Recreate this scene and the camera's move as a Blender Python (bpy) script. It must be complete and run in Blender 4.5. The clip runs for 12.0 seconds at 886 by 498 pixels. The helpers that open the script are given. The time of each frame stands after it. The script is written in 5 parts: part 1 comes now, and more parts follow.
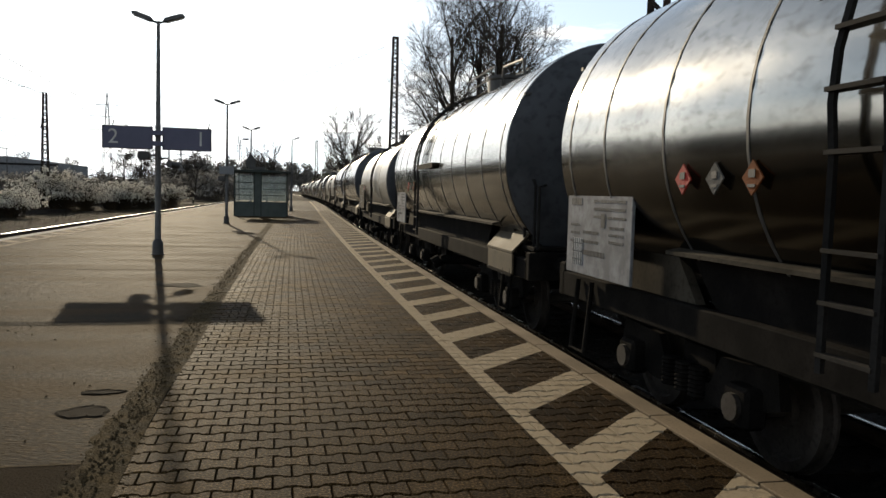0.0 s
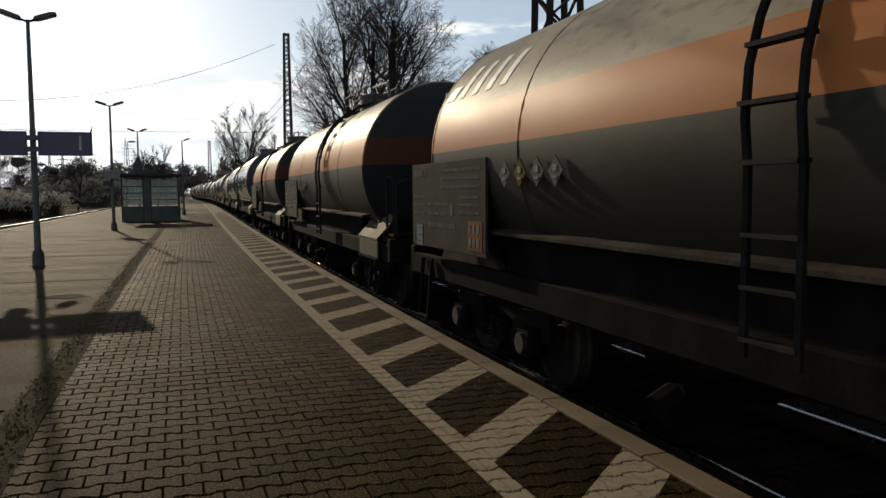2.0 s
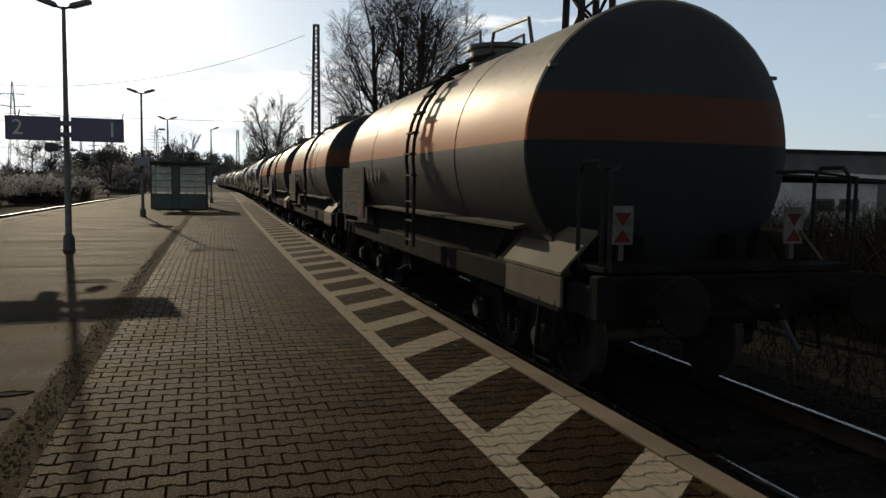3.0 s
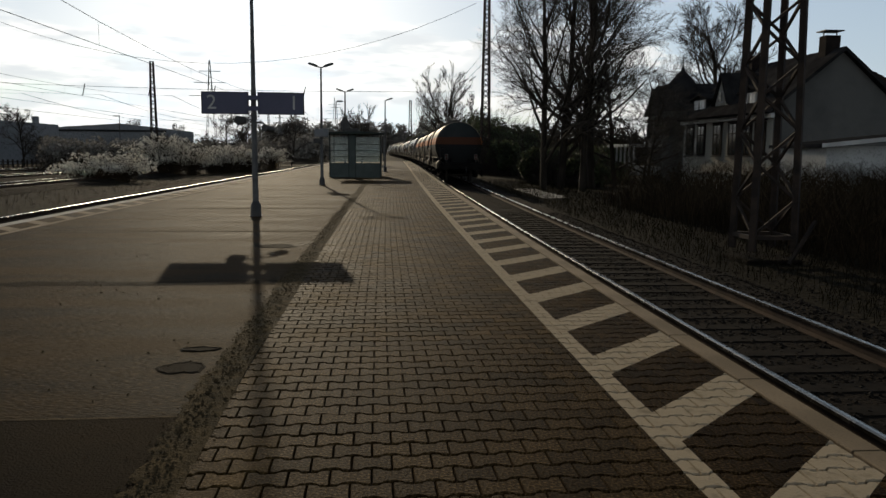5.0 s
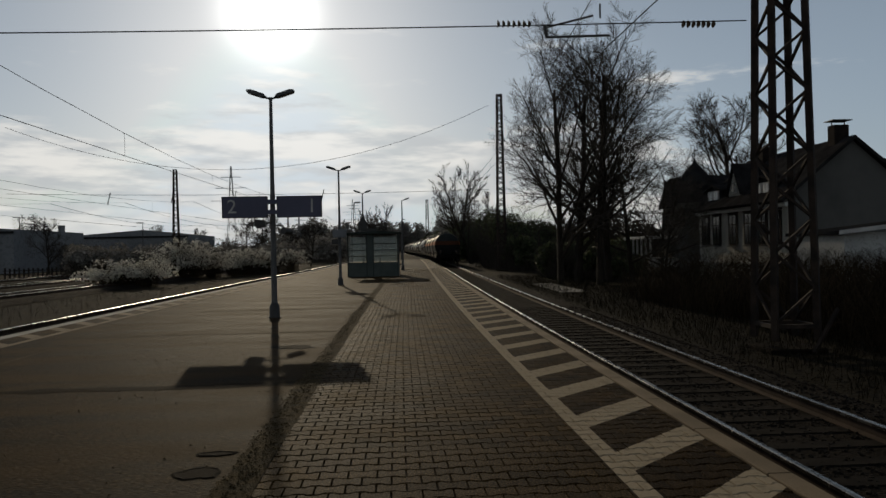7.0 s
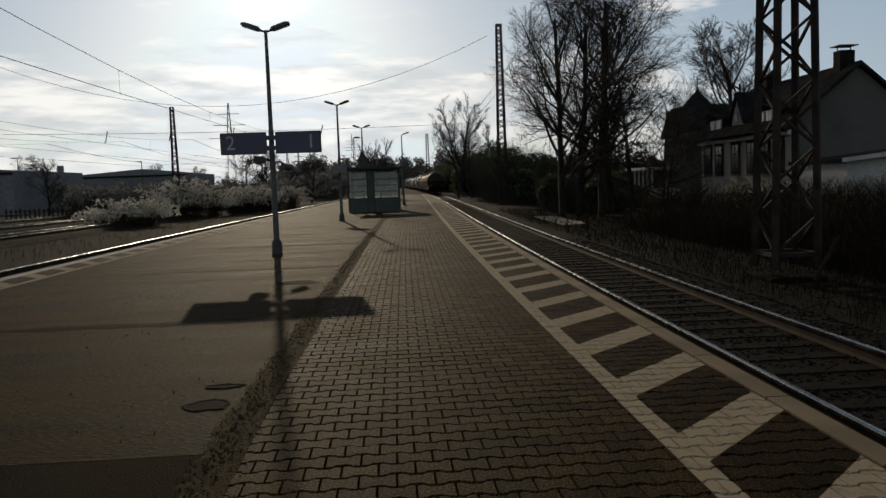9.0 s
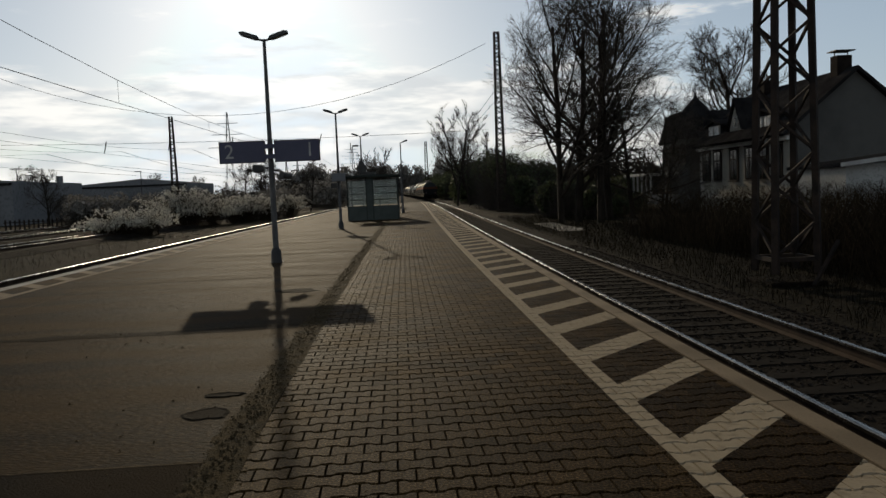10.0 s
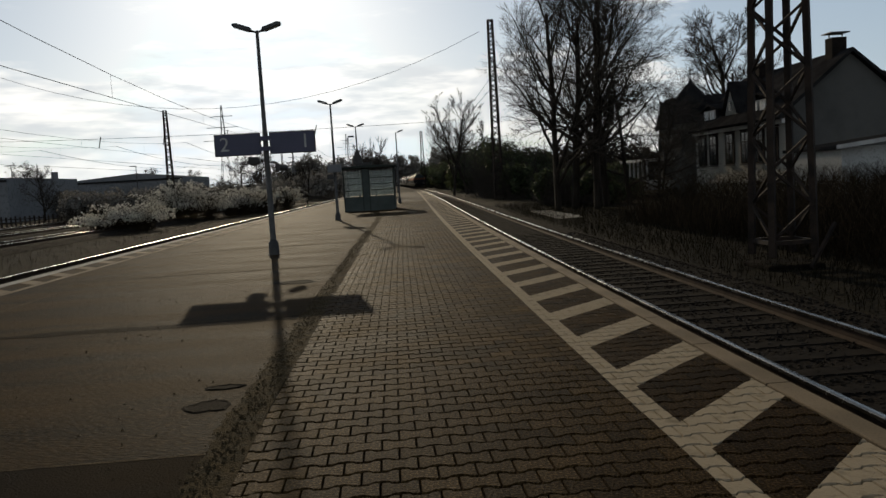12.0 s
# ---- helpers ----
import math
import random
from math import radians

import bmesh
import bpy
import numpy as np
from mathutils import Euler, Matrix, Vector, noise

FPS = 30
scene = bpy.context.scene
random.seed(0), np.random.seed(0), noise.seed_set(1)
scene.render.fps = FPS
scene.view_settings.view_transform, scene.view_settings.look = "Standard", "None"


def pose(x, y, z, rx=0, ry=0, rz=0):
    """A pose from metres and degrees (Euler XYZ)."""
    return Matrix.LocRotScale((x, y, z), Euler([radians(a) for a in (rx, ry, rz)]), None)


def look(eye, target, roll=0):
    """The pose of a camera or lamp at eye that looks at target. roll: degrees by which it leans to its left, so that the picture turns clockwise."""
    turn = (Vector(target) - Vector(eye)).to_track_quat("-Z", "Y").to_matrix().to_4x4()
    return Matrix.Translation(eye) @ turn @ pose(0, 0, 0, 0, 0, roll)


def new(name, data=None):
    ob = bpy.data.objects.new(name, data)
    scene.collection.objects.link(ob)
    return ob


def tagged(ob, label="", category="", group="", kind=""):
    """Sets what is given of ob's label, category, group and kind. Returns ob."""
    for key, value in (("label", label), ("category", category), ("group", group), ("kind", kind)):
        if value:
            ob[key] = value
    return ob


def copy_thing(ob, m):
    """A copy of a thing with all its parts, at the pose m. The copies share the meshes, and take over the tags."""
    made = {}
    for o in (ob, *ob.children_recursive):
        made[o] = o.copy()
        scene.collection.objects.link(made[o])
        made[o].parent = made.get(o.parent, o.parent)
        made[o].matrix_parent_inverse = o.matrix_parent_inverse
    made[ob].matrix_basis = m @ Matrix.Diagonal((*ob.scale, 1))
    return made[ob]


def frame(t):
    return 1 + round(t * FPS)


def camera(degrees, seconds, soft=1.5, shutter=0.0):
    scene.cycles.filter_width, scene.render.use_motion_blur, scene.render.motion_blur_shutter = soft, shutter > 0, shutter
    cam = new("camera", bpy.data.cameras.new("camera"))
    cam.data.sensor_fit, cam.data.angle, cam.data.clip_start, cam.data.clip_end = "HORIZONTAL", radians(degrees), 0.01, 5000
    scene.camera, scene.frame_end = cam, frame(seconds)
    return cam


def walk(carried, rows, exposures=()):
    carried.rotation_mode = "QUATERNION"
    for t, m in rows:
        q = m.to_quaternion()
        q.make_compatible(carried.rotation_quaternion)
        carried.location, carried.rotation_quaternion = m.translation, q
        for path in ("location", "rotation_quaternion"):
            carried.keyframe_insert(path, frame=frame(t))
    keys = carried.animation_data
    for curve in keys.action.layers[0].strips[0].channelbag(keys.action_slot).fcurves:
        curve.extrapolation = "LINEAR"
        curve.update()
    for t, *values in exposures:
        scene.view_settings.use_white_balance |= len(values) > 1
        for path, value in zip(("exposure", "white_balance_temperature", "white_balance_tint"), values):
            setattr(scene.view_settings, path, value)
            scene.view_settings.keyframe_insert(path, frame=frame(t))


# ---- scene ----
cam = camera(59.0, 12.0)
PATH = [
    (0, (-3.605, -0.739, 1.543), (-3.184, 1.212, 1.404), 1.6),
    (0.5, (-3.568, -0.755, 1.544), (-3.14, 1.196, 1.447), 2.0),
    (1, (-3.543, -0.77, 1.544), (-3.161, 1.188, 1.405), 1.1),
    (1.5, (-3.529, -0.786, 1.544), (-3.036, 1.147, 1.4), 0.2),
    (2, (-3.529, -0.798, 1.544), (-2.869, 1.084, 1.397), -0.4),
    (2.5, (-3.537, -0.801, 1.545), (-2.85, 1.071, 1.39), -0.3),
    (3, (-3.546, -0.793, 1.547), (-2.944, 1.108, 1.384), 0.9),
    (3.5, (-3.545, -0.778, 1.547), (-3.129, 1.17, 1.364), 1.4),
    (3.7, (-3.542, -0.772, 1.547), (-3.176, 1.185, 1.351), 1.2),
    (5.3, (-3.492, -0.737, 1.56), (-3.322, 1.24, 1.31), 0.3),
    (5.5, (-3.487, -0.737, 1.56), (-3.316, 1.24, 1.311), 0.1),
    (6, (-3.483, -0.745, 1.561), (-3.299, 1.241, 1.41), 0.0),
    (6.5, (-3.481, -0.759, 1.561), (-3.364, 1.237, 1.537), -0.9),
    (7, (-3.476, -0.776, 1.56), (-3.338, 1.219, 1.559), -1.1),
    (7.5, (-3.473, -0.79, 1.558), (-3.304, 1.201, 1.458), -1.6),
    (7.7, (-3.471, -0.791, 1.558), (-3.306, 1.194, 1.381), -1.3),
    (9.5, (-3.479, -0.769, 1.535), (-3.356, 1.221, 1.378), -2.2),
    (10, (-3.477, -0.766, 1.531), (-3.345, 1.224, 1.383), -2.4),
    (10.5, (-3.475, -0.764, 1.529), (-3.33, 1.225, 1.374), -2.7),
    (11, (-3.475, -0.765, 1.527), (-3.354, 1.224, 1.361), -2.9),
    (11.5, (-3.476, -0.768, 1.526), (-3.361, 1.221, 1.356), -3.2),
    (12, (-3.48, -0.769, 1.525), (-3.343, 1.218, 1.35), -3.4),
]
EXPOSURES = [(0, 0.5), (0.3, 0.2), (0.6, -0.15), (1, -0.38), (2, -0.2), (3, -0.2), (4, -0.3), (5.5, -0.35), (6.5, -0.75), (7.2, -1.0), (7.7, -1.0), (8.4, -0.8), (9.5, -0.62), (12, -0.48)]
walk(cam, [(t, look(eye, target, roll)) for t, eye, target, roll in PATH], EXPOSURES)

# ---- world, sun ----
SUN_EL, SUN_AZ = 16.8, 8.2          # degrees above the horizon; degrees to the left of +y
world = bpy.data.worlds.new("world")
scene.world = world
world.use_nodes = True
wn, wl = world.node_tree.nodes, world.node_tree.links
wn.clear()
sky = wn.new("ShaderNodeTexSky")
sky.sky_type, sky.sun_disc = "NISHITA", False
sky.sun_elevation, sky.sun_rotation = radians(SUN_EL), radians(-SUN_AZ)
sky.air_density, sky.dust_density, sky.ozone_density = 1.0, 0.6, 2.0
SUN_WAY = Vector((-math.sin(radians(SUN_AZ)) * math.cos(radians(SUN_EL)), math.cos(radians(SUN_AZ)) * math.cos(radians(SUN_EL)), math.sin(radians(SUN_EL))))


def sky_math(op, a, b=None):
    k = wn.new("ShaderNodeMath")
    k.operation = op
    for i, v in enumerate((a, b)):
        if isinstance(v, (int, float)):
            k.inputs[i].default_value = v
        elif v is not None:
            wl.new(v, k.inputs[i])
    return k.outputs["Value"]


def sky_range(value, lo, hi, to_lo=0.0, to_hi=1.0):
    k = wn.new("ShaderNodeMapRange")
    k.interpolation_type = "SMOOTHSTEP"
    for key, v in (("From Min", lo), ("From Max", hi), ("To Min", to_lo), ("To Max", to_hi)):
        k.inputs[key].default_value = v
    wl.new(value, k.inputs["Value"])
    return k.outputs["Result"]


def sky_mix(blend, factor, a, b):
    k = wn.new("ShaderNodeMix")
    k.data_type, k.blend_type = "RGBA", blend
    for key, v in (("Factor", factor), ("A", a), ("B", b)):
        if isinstance(v, (int, float, tuple)):
            k.inputs[key].default_value = v
        else:
            wl.new(v, k.inputs[key])
    return k.outputs["Result"]


coord = wn.new("ShaderNodeTexCoord")
parts_xyz = wn.new("ShaderNodeSeparateXYZ")
wl.new(coord.outputs["Generated"], parts_xyz.inputs["Vector"])
height = parts_xyz.outputs["Z"]


def cloud_noise(scale, grain, detail):
    mp, no = wn.new("ShaderNodeMapping"), wn.new("ShaderNodeTexNoise")
    mp.inputs["Scale"].default_value = scale
    no.inputs["Scale"].default_value, no.inputs["Detail"].default_value, no.inputs["Roughness"].default_value = grain, detail, 0.6
    wl.new(coord.outputs["Generated"], mp.inputs["Vector"])
    wl.new(mp.outputs["Vector"], no.inputs["Vector"])
    return no.outputs["Fac"]


# pale winter blue, deeper away from the sun, with a low bank of thin cloud and a few wisps above it
pale = wn.new("ShaderNodeHueSaturation")
pale.inputs["Saturation"].default_value = 0.75
pale.inputs["Value"].default_value = 0.85
wl.new(sky.outputs["Color"], pale.inputs["Color"])
veiled = sky_mix("ADD", sky_range(height, 0.05, 0.75, 1.0, 0.3), pale.outputs["Color"], (6.1, 7.6, 9.3, 1))
even = sky_mix("DARKEN", 1.0, veiled, (20.5, 22.8, 24.5, 1))
puffs = cloud_noise((2.0, 2.0, 10.0), 2.1, 9)
cover = sky_range(sky_math("ADD", puffs, sky_math("MULTIPLY", sky_math("MULTIPLY", sky_range(height, 0.22, 0.11), sky_range(parts_xyz.outputs["X"], 0.62, 0.15)), 0.19)), 0.56, 0.70)
tone = sky_mix("MIX", sky_range(cloud_noise((3.0, 3.0, 16.0), 3.2, 7), 0.36, 0.62), (17.5, 18.3, 18.8, 1), (28.0, 27.4, 26.0, 1))
clouded = sky_mix("MIX", sky_math("MULTIPLY", cover, 0.85), even, tone)
toward = wn.new("ShaderNodeVectorMath")
toward.operation = "DOT_PRODUCT"
wl.new(coord.outputs["Generated"], toward.inputs[0])
toward.inputs[1].default_value = SUN_WAY
near_sun = sky_math("MAXIMUM", toward.outputs["Value"], 0.0)
aureole = sky_math("ADD", sky_math("MULTIPLY", sky_math("POWER", near_sun, 1100.0), 60.0), sky_math("MULTIPLY", sky_math("POWER", near_sun, 70.0), 7.0))
glow = wn.new("ShaderNodeCombineColor")
for key, k in (("Red", 1.0), ("Green", 0.98), ("Blue", 0.93)):
    wl.new(sky_math("MULTIPLY", aureole, k), glow.inputs[key])
back = wn.new("ShaderNodeBackground")
back.inputs["Strength"].default_value = 0.056
out = wn.new("ShaderNodeOutputWorld")
wl.new(sky_mix("ADD", 1.0, clouded, glow.outputs["Color"]), back.inputs["Color"])
wl.new(back.outputs["Background"], out.inputs["Surface"])

sun = new("sun", bpy.data.lights.new("sun", "SUN"))
sun.data.energy, sun.data.angle, sun.data.color = 3.3, radians(0.6), (1.0, 0.83, 0.58)
sun.matrix_world = look(SUN_WAY * 60, (0, 0, 0))

# ---- plan ----
RAIL_Z, GROUND_Z = -0.38, -0.78
TRACK_X, TRACK2_X, GAUGE = 0.79, -13.4, 1.56   # track centres beside the platform; spacing of rail heads
EDGE_X, EDGE2_X = -0.80, -11.30                 # platform edges
PAVE_X0, PAVE_X1 = -4.42, -1.00                 # paved strip
PAVER_L, PAVER_W = 0.201, 0.1646


def bend(y):
    """How far the line has swung to the right at y."""
    return 4.6 * (1 - math.exp(-((max(y, 0.0) / 105.0) ** 1.6)))


def on_line(off, y, z=0.0):
    return Vector((off + bend(y), y, z))


def heading(y):
    return math.degrees(-math.atan((bend(y + 0.5) - bend(y - 0.5))))


# ---- mesh building ----
class Build:
    """Collects faces, then links them as one mesh object."""

    def __init__(self):
        self.v, self.f = [], []

    def add(self, verts, faces):
        n = len(self.v)
        self.v.extend(tuple(p) for p in verts)
        self.f.extend(tuple(i + n for i in q) for q in faces)
        return self

    def box(self, c, s, rz=0.0, rx=0.0, ry=0.0):
        m = pose(c[0], c[1], c[2], rx, ry, rz)
        pts = [m @ Vector((s[0] * (i - .5), s[1] * (j - .5), s[2] * (k - .5))) for i in (0, 1) for j in (0, 1) for k in (0, 1)]
        return self.add(pts, [(0, 1, 3, 2), (4, 6, 7, 5), (0, 4, 5, 1), (2, 3, 7, 6), (0, 2, 6, 4), (1, 5, 7, 3)])

    def rod(self, a, b, r, r2=None, n=8, caps=True):
        a, b = Vector(a), Vector(b)
        r2 = r if r2 is None else r2
        d = (b - a).normalized()
        u = d.orthogonal().normalized()
        w = d.cross(u)
        ring = [math.tau * i / n for i in range(n)]
        pts = [a + (u * math.cos(t) + w * math.sin(t)) * r for t in ring] + [b + (u * math.cos(t) + w * math.sin(t)) * r2 for t in ring]
        faces = [(i, (i + 1) % n, n + (i + 1) % n, n + i) for i in range(n)]
        if caps:
            faces += [tuple(range(n))[::-1], tuple(range(n, 2 * n))]
        return self.add(pts, faces)

    def pipe(self, pts, r, n=6):
        """One bent tube through the points."""
        pts = [Vector(p) for p in pts]
        verts, u = [], None
        for k, p in enumerate(pts):
            d = (pts[min(k + 1, len(pts) - 1)] - pts[max(k - 1, 0)]).normalized()
            u = d.orthogonal().normalized() if u is None else (u - d * u.dot(d)).normalized()
            w = d.cross(u)
            verts += [p + (u * math.cos(math.tau * i / n) + w * math.sin(math.tau * i / n)) * r for i in range(n)]
        m = len(pts)
        return self.add(verts, [(k * n + i, k * n + (i + 1) % n, (k + 1) * n + (i + 1) % n, (k + 1) * n + i) for k in range(m - 1) for i in range(n)] + [tuple(range(n))[::-1], tuple(range((m - 1) * n, m * n))])

    def beam(self, a, b, w, h):
        """A square bar from a to b."""
        a, b = Vector(a), Vector(b)
        d = (b - a).normalized()
        side = d.cross(Vector((0, 0, 1)))
        side = side.normalized() if side.length > 1e-4 else Vector((1, 0, 0))
        up = side.cross(d)
        pts = [p + side * (w * i) + up * (h * j) for p in (a, b) for i, j in ((-.5, -.5), (.5, -.5), (.5, .5), (-.5, .5))]
        return self.add(pts, [(3, 2, 1, 0), (4, 5, 6, 7), (0, 1, 5, 4), (1, 2, 6, 5), (2, 3, 7, 6), (3, 0, 4, 7)])

    def prism(self, outline, axis, lo, hi):
        """An outline of pairs, drawn out along an axis (0 x, 1 y, 2 z)."""
        n = len(outline)

        def at(p, d):
            q = list(p)
            q.insert(axis, d)
            return q
        return self.add([at(p, lo) for p in outline] + [at(p, hi) for p in outline],
                        [tuple(range(n))[::-1], tuple(range(n, 2 * n))] + [(i, (i + 1) % n, n + (i + 1) % n, n + i) for i in range(n)])

    def lathe(self, profile, centre, axis="z", n=24):
        """Pairs of radius and height, turned round an axis through centre."""
        c, m = Vector(centre), len(profile)
        pts = []
        for r, h in profile:
            for i in range(n):
                t = math.tau * i / n
                p = (r * math.cos(t), r * math.sin(t), h)
                pts.append(c + Vector(p if axis == "z" else (p[0], p[2], p[1]) if axis == "y" else (p[2], p[0], p[1])))
        faces = [(k * n + i, k * n + (i + 1) % n, (k + 1) * n + (i + 1) % n, (k + 1) * n + i) for k in range(m - 1) for i in range(n)]
        return self.add(pts, faces + [tuple(range(n))[::-1], tuple(range((m - 1) * n, m * n))])

    def mesh(self, name, material, bevel=0.0, smooth=False):
        me = bpy.data.meshes.new(name)
        me.from_pydata(self.v, [], self.f)
        bm = bmesh.new()
        bm.from_mesh(me)
        if len(self.f) < 20000:
            bmesh.ops.recalc_face_normals(bm, faces=bm.faces)
        if bevel:
            bmesh.ops.bevel(bm, geom=bm.edges[:], offset=bevel, segments=1, affect="EDGES", clamp_overlap=True)
        bm.to_mesh(me)
        bm.free()
        if smooth:
            me.shade_smooth()
            me.set_sharp_from_angle(angle=radians(38))
        me.materials.append(material)
        return me


def part(name, build, material, parent=None, label="", bevel=0.0, smooth=False, at=None):
    """Links a Build (or a ready mesh) as one mesh object, under a thing or part."""
    me = build.mesh(name, material, bevel, smooth) if isinstance(build, Build) else build
    ob = new(name, me)
    if parent:
        ob.parent = parent
    if at is not None:
        ob.matrix_basis = at
    return tagged(ob, label)


def thing(name, m, label, category, group="", kind=""):
    ob = new(name)
    ob.empty_display_size = 0.2
    ob.matrix_basis = m
    return tagged(ob, label, category, group, kind)


# ---- materials ----
def surface(name, a, b, rough=0.7, metal=0.0, grain=40.0, patch=1.5, bump=0.25, depth=0.004, c=None, coat=0.0, per_piece=0.0, stretch_by=(1, 1, 1), spec=0.35):
    """Two tones in large patches, a third in fine grain, with relief."""
    m = bpy.data.materials.new(name)
    m.use_nodes = True
    n, l = m.node_tree.nodes, m.node_tree.links
    bs = n["Principled BSDF"]
    tc = n.new("ShaderNodeTexCoord")
    mp = n.new("ShaderNodeMapping")
    mp.inputs["Scale"].default_value = stretch_by
    big, fine = n.new("ShaderNodeTexNoise"), n.new("ShaderNodeTexNoise")
    big.inputs["Scale"].default_value, big.inputs["Detail"].default_value = patch, 6
    fine.inputs["Scale"].default_value, fine.inputs["Detail"].default_value = grain, 4
    ramp = n.new("ShaderNodeMapRange")
    ramp.inputs["From Min"].default_value, ramp.inputs["From Max"].default_value = 0.38, 0.62
    mix, mix2 = n.new("ShaderNodeMix"), n.new("ShaderNodeMix")
    mix.data_type = mix2.data_type = "RGBA"
    mix.inputs["A"].default_value, mix.inputs["B"].default_value = (*a, 1), (*b, 1)
    mix2.inputs["B"].default_value = (*(c or [v * 0.45 for v in a]), 1)
    ramp2 = n.new("ShaderNodeMapRange")
    ramp2.inputs["From Min"].default_value, ramp2.inputs["From Max"].default_value, ramp2.inputs["To Max"].default_value = 0.5, 0.8, 0.8
    bp = n.new("ShaderNodeBump")
    bp.inputs["Strength"].default_value, bp.inputs["Distance"].default_value = bump, depth
    ro = n.new("ShaderNodeMapRange")
    ro.inputs["To Min"].default_value, ro.inputs["To Max"].default_value = max(0.02, rough - 0.12), min(1, rough + 0.12)
    l.new(tc.outputs["Object"], mp.inputs["Vector"])
    for t in (big, fine):
        l.new(mp.outputs["Vector"], t.inputs["Vector"])
    l.new(big.outputs["Fac"], ramp.inputs["Value"])
    l.new(ramp.outputs["Result"], mix.inputs["Factor"])
    l.new(fine.outputs["Fac"], ramp2.inputs["Value"])
    l.new(mix.outputs["Result"], mix2.inputs["A"])
    l.new(ramp2.outputs["Result"], mix2.inputs["Factor"])
    last = mix2.outputs["Result"]
    if per_piece:
        geo, oi, add, hs = n.new("ShaderNodeNewGeometry"), n.new("ShaderNodeObjectInfo"), n.new("ShaderNodeMath"), n.new("ShaderNodeHueSaturation")
        add.operation = "ADD"
        fr = n.new("ShaderNodeMath")
        fr.operation = "FRACT"
        vr = n.new("ShaderNodeMapRange")
        vr.inputs["To Min"].default_value, vr.inputs["To Max"].default_value = 1 - per_piece, 1 + per_piece
        l.new(geo.outputs["Random Per Island"], add.inputs[0])
        l.new(oi.outputs["Random"], add.inputs[1])
        l.new(add.outputs["Value"], fr.inputs[0])
        l.new(fr.outputs["Value"], vr.inputs["Value"])
        l.new(vr.outputs["Result"], hs.inputs["Value"])
        l.new(last, hs.inputs["Color"])
        last = hs.outputs["Color"]
    l.new(last, bs.inputs["Base Color"])
    l.new(big.outputs["Fac"], ro.inputs["Value"])
    l.new(ro.outputs["Result"], bs.inputs["Roughness"])
    l.new(fine.outputs["Fac"], bp.inputs["Height"])
    l.new(bp.outputs["Normal"], bs.inputs["Normal"])
    bs.inputs["Metallic"].default_value = metal
    bs.inputs["Specular IOR Level"].default_value = spec
    bs.inputs["Coat Weight"].default_value = coat
    return m


def base_colour(m):
    """The socket that feeds the base colour, and the tree, to lay more on top."""
    bs = m.node_tree.nodes["Principled BSDF"]
    return bs.inputs["Base Color"].links[0].from_socket, bs, m.node_tree.nodes, m.node_tree.links


def math_node(n, l, op, a, b=None):
    k = n.new("ShaderNodeMath")
    k.operation = op
    for i, v in enumerate((a, b)):
        if v is None:
            continue
        if isinstance(v, (int, float)):
            k.inputs[i].default_value = v
        else:
            l.new(v, k.inputs[i])
    return k.outputs["Value"]


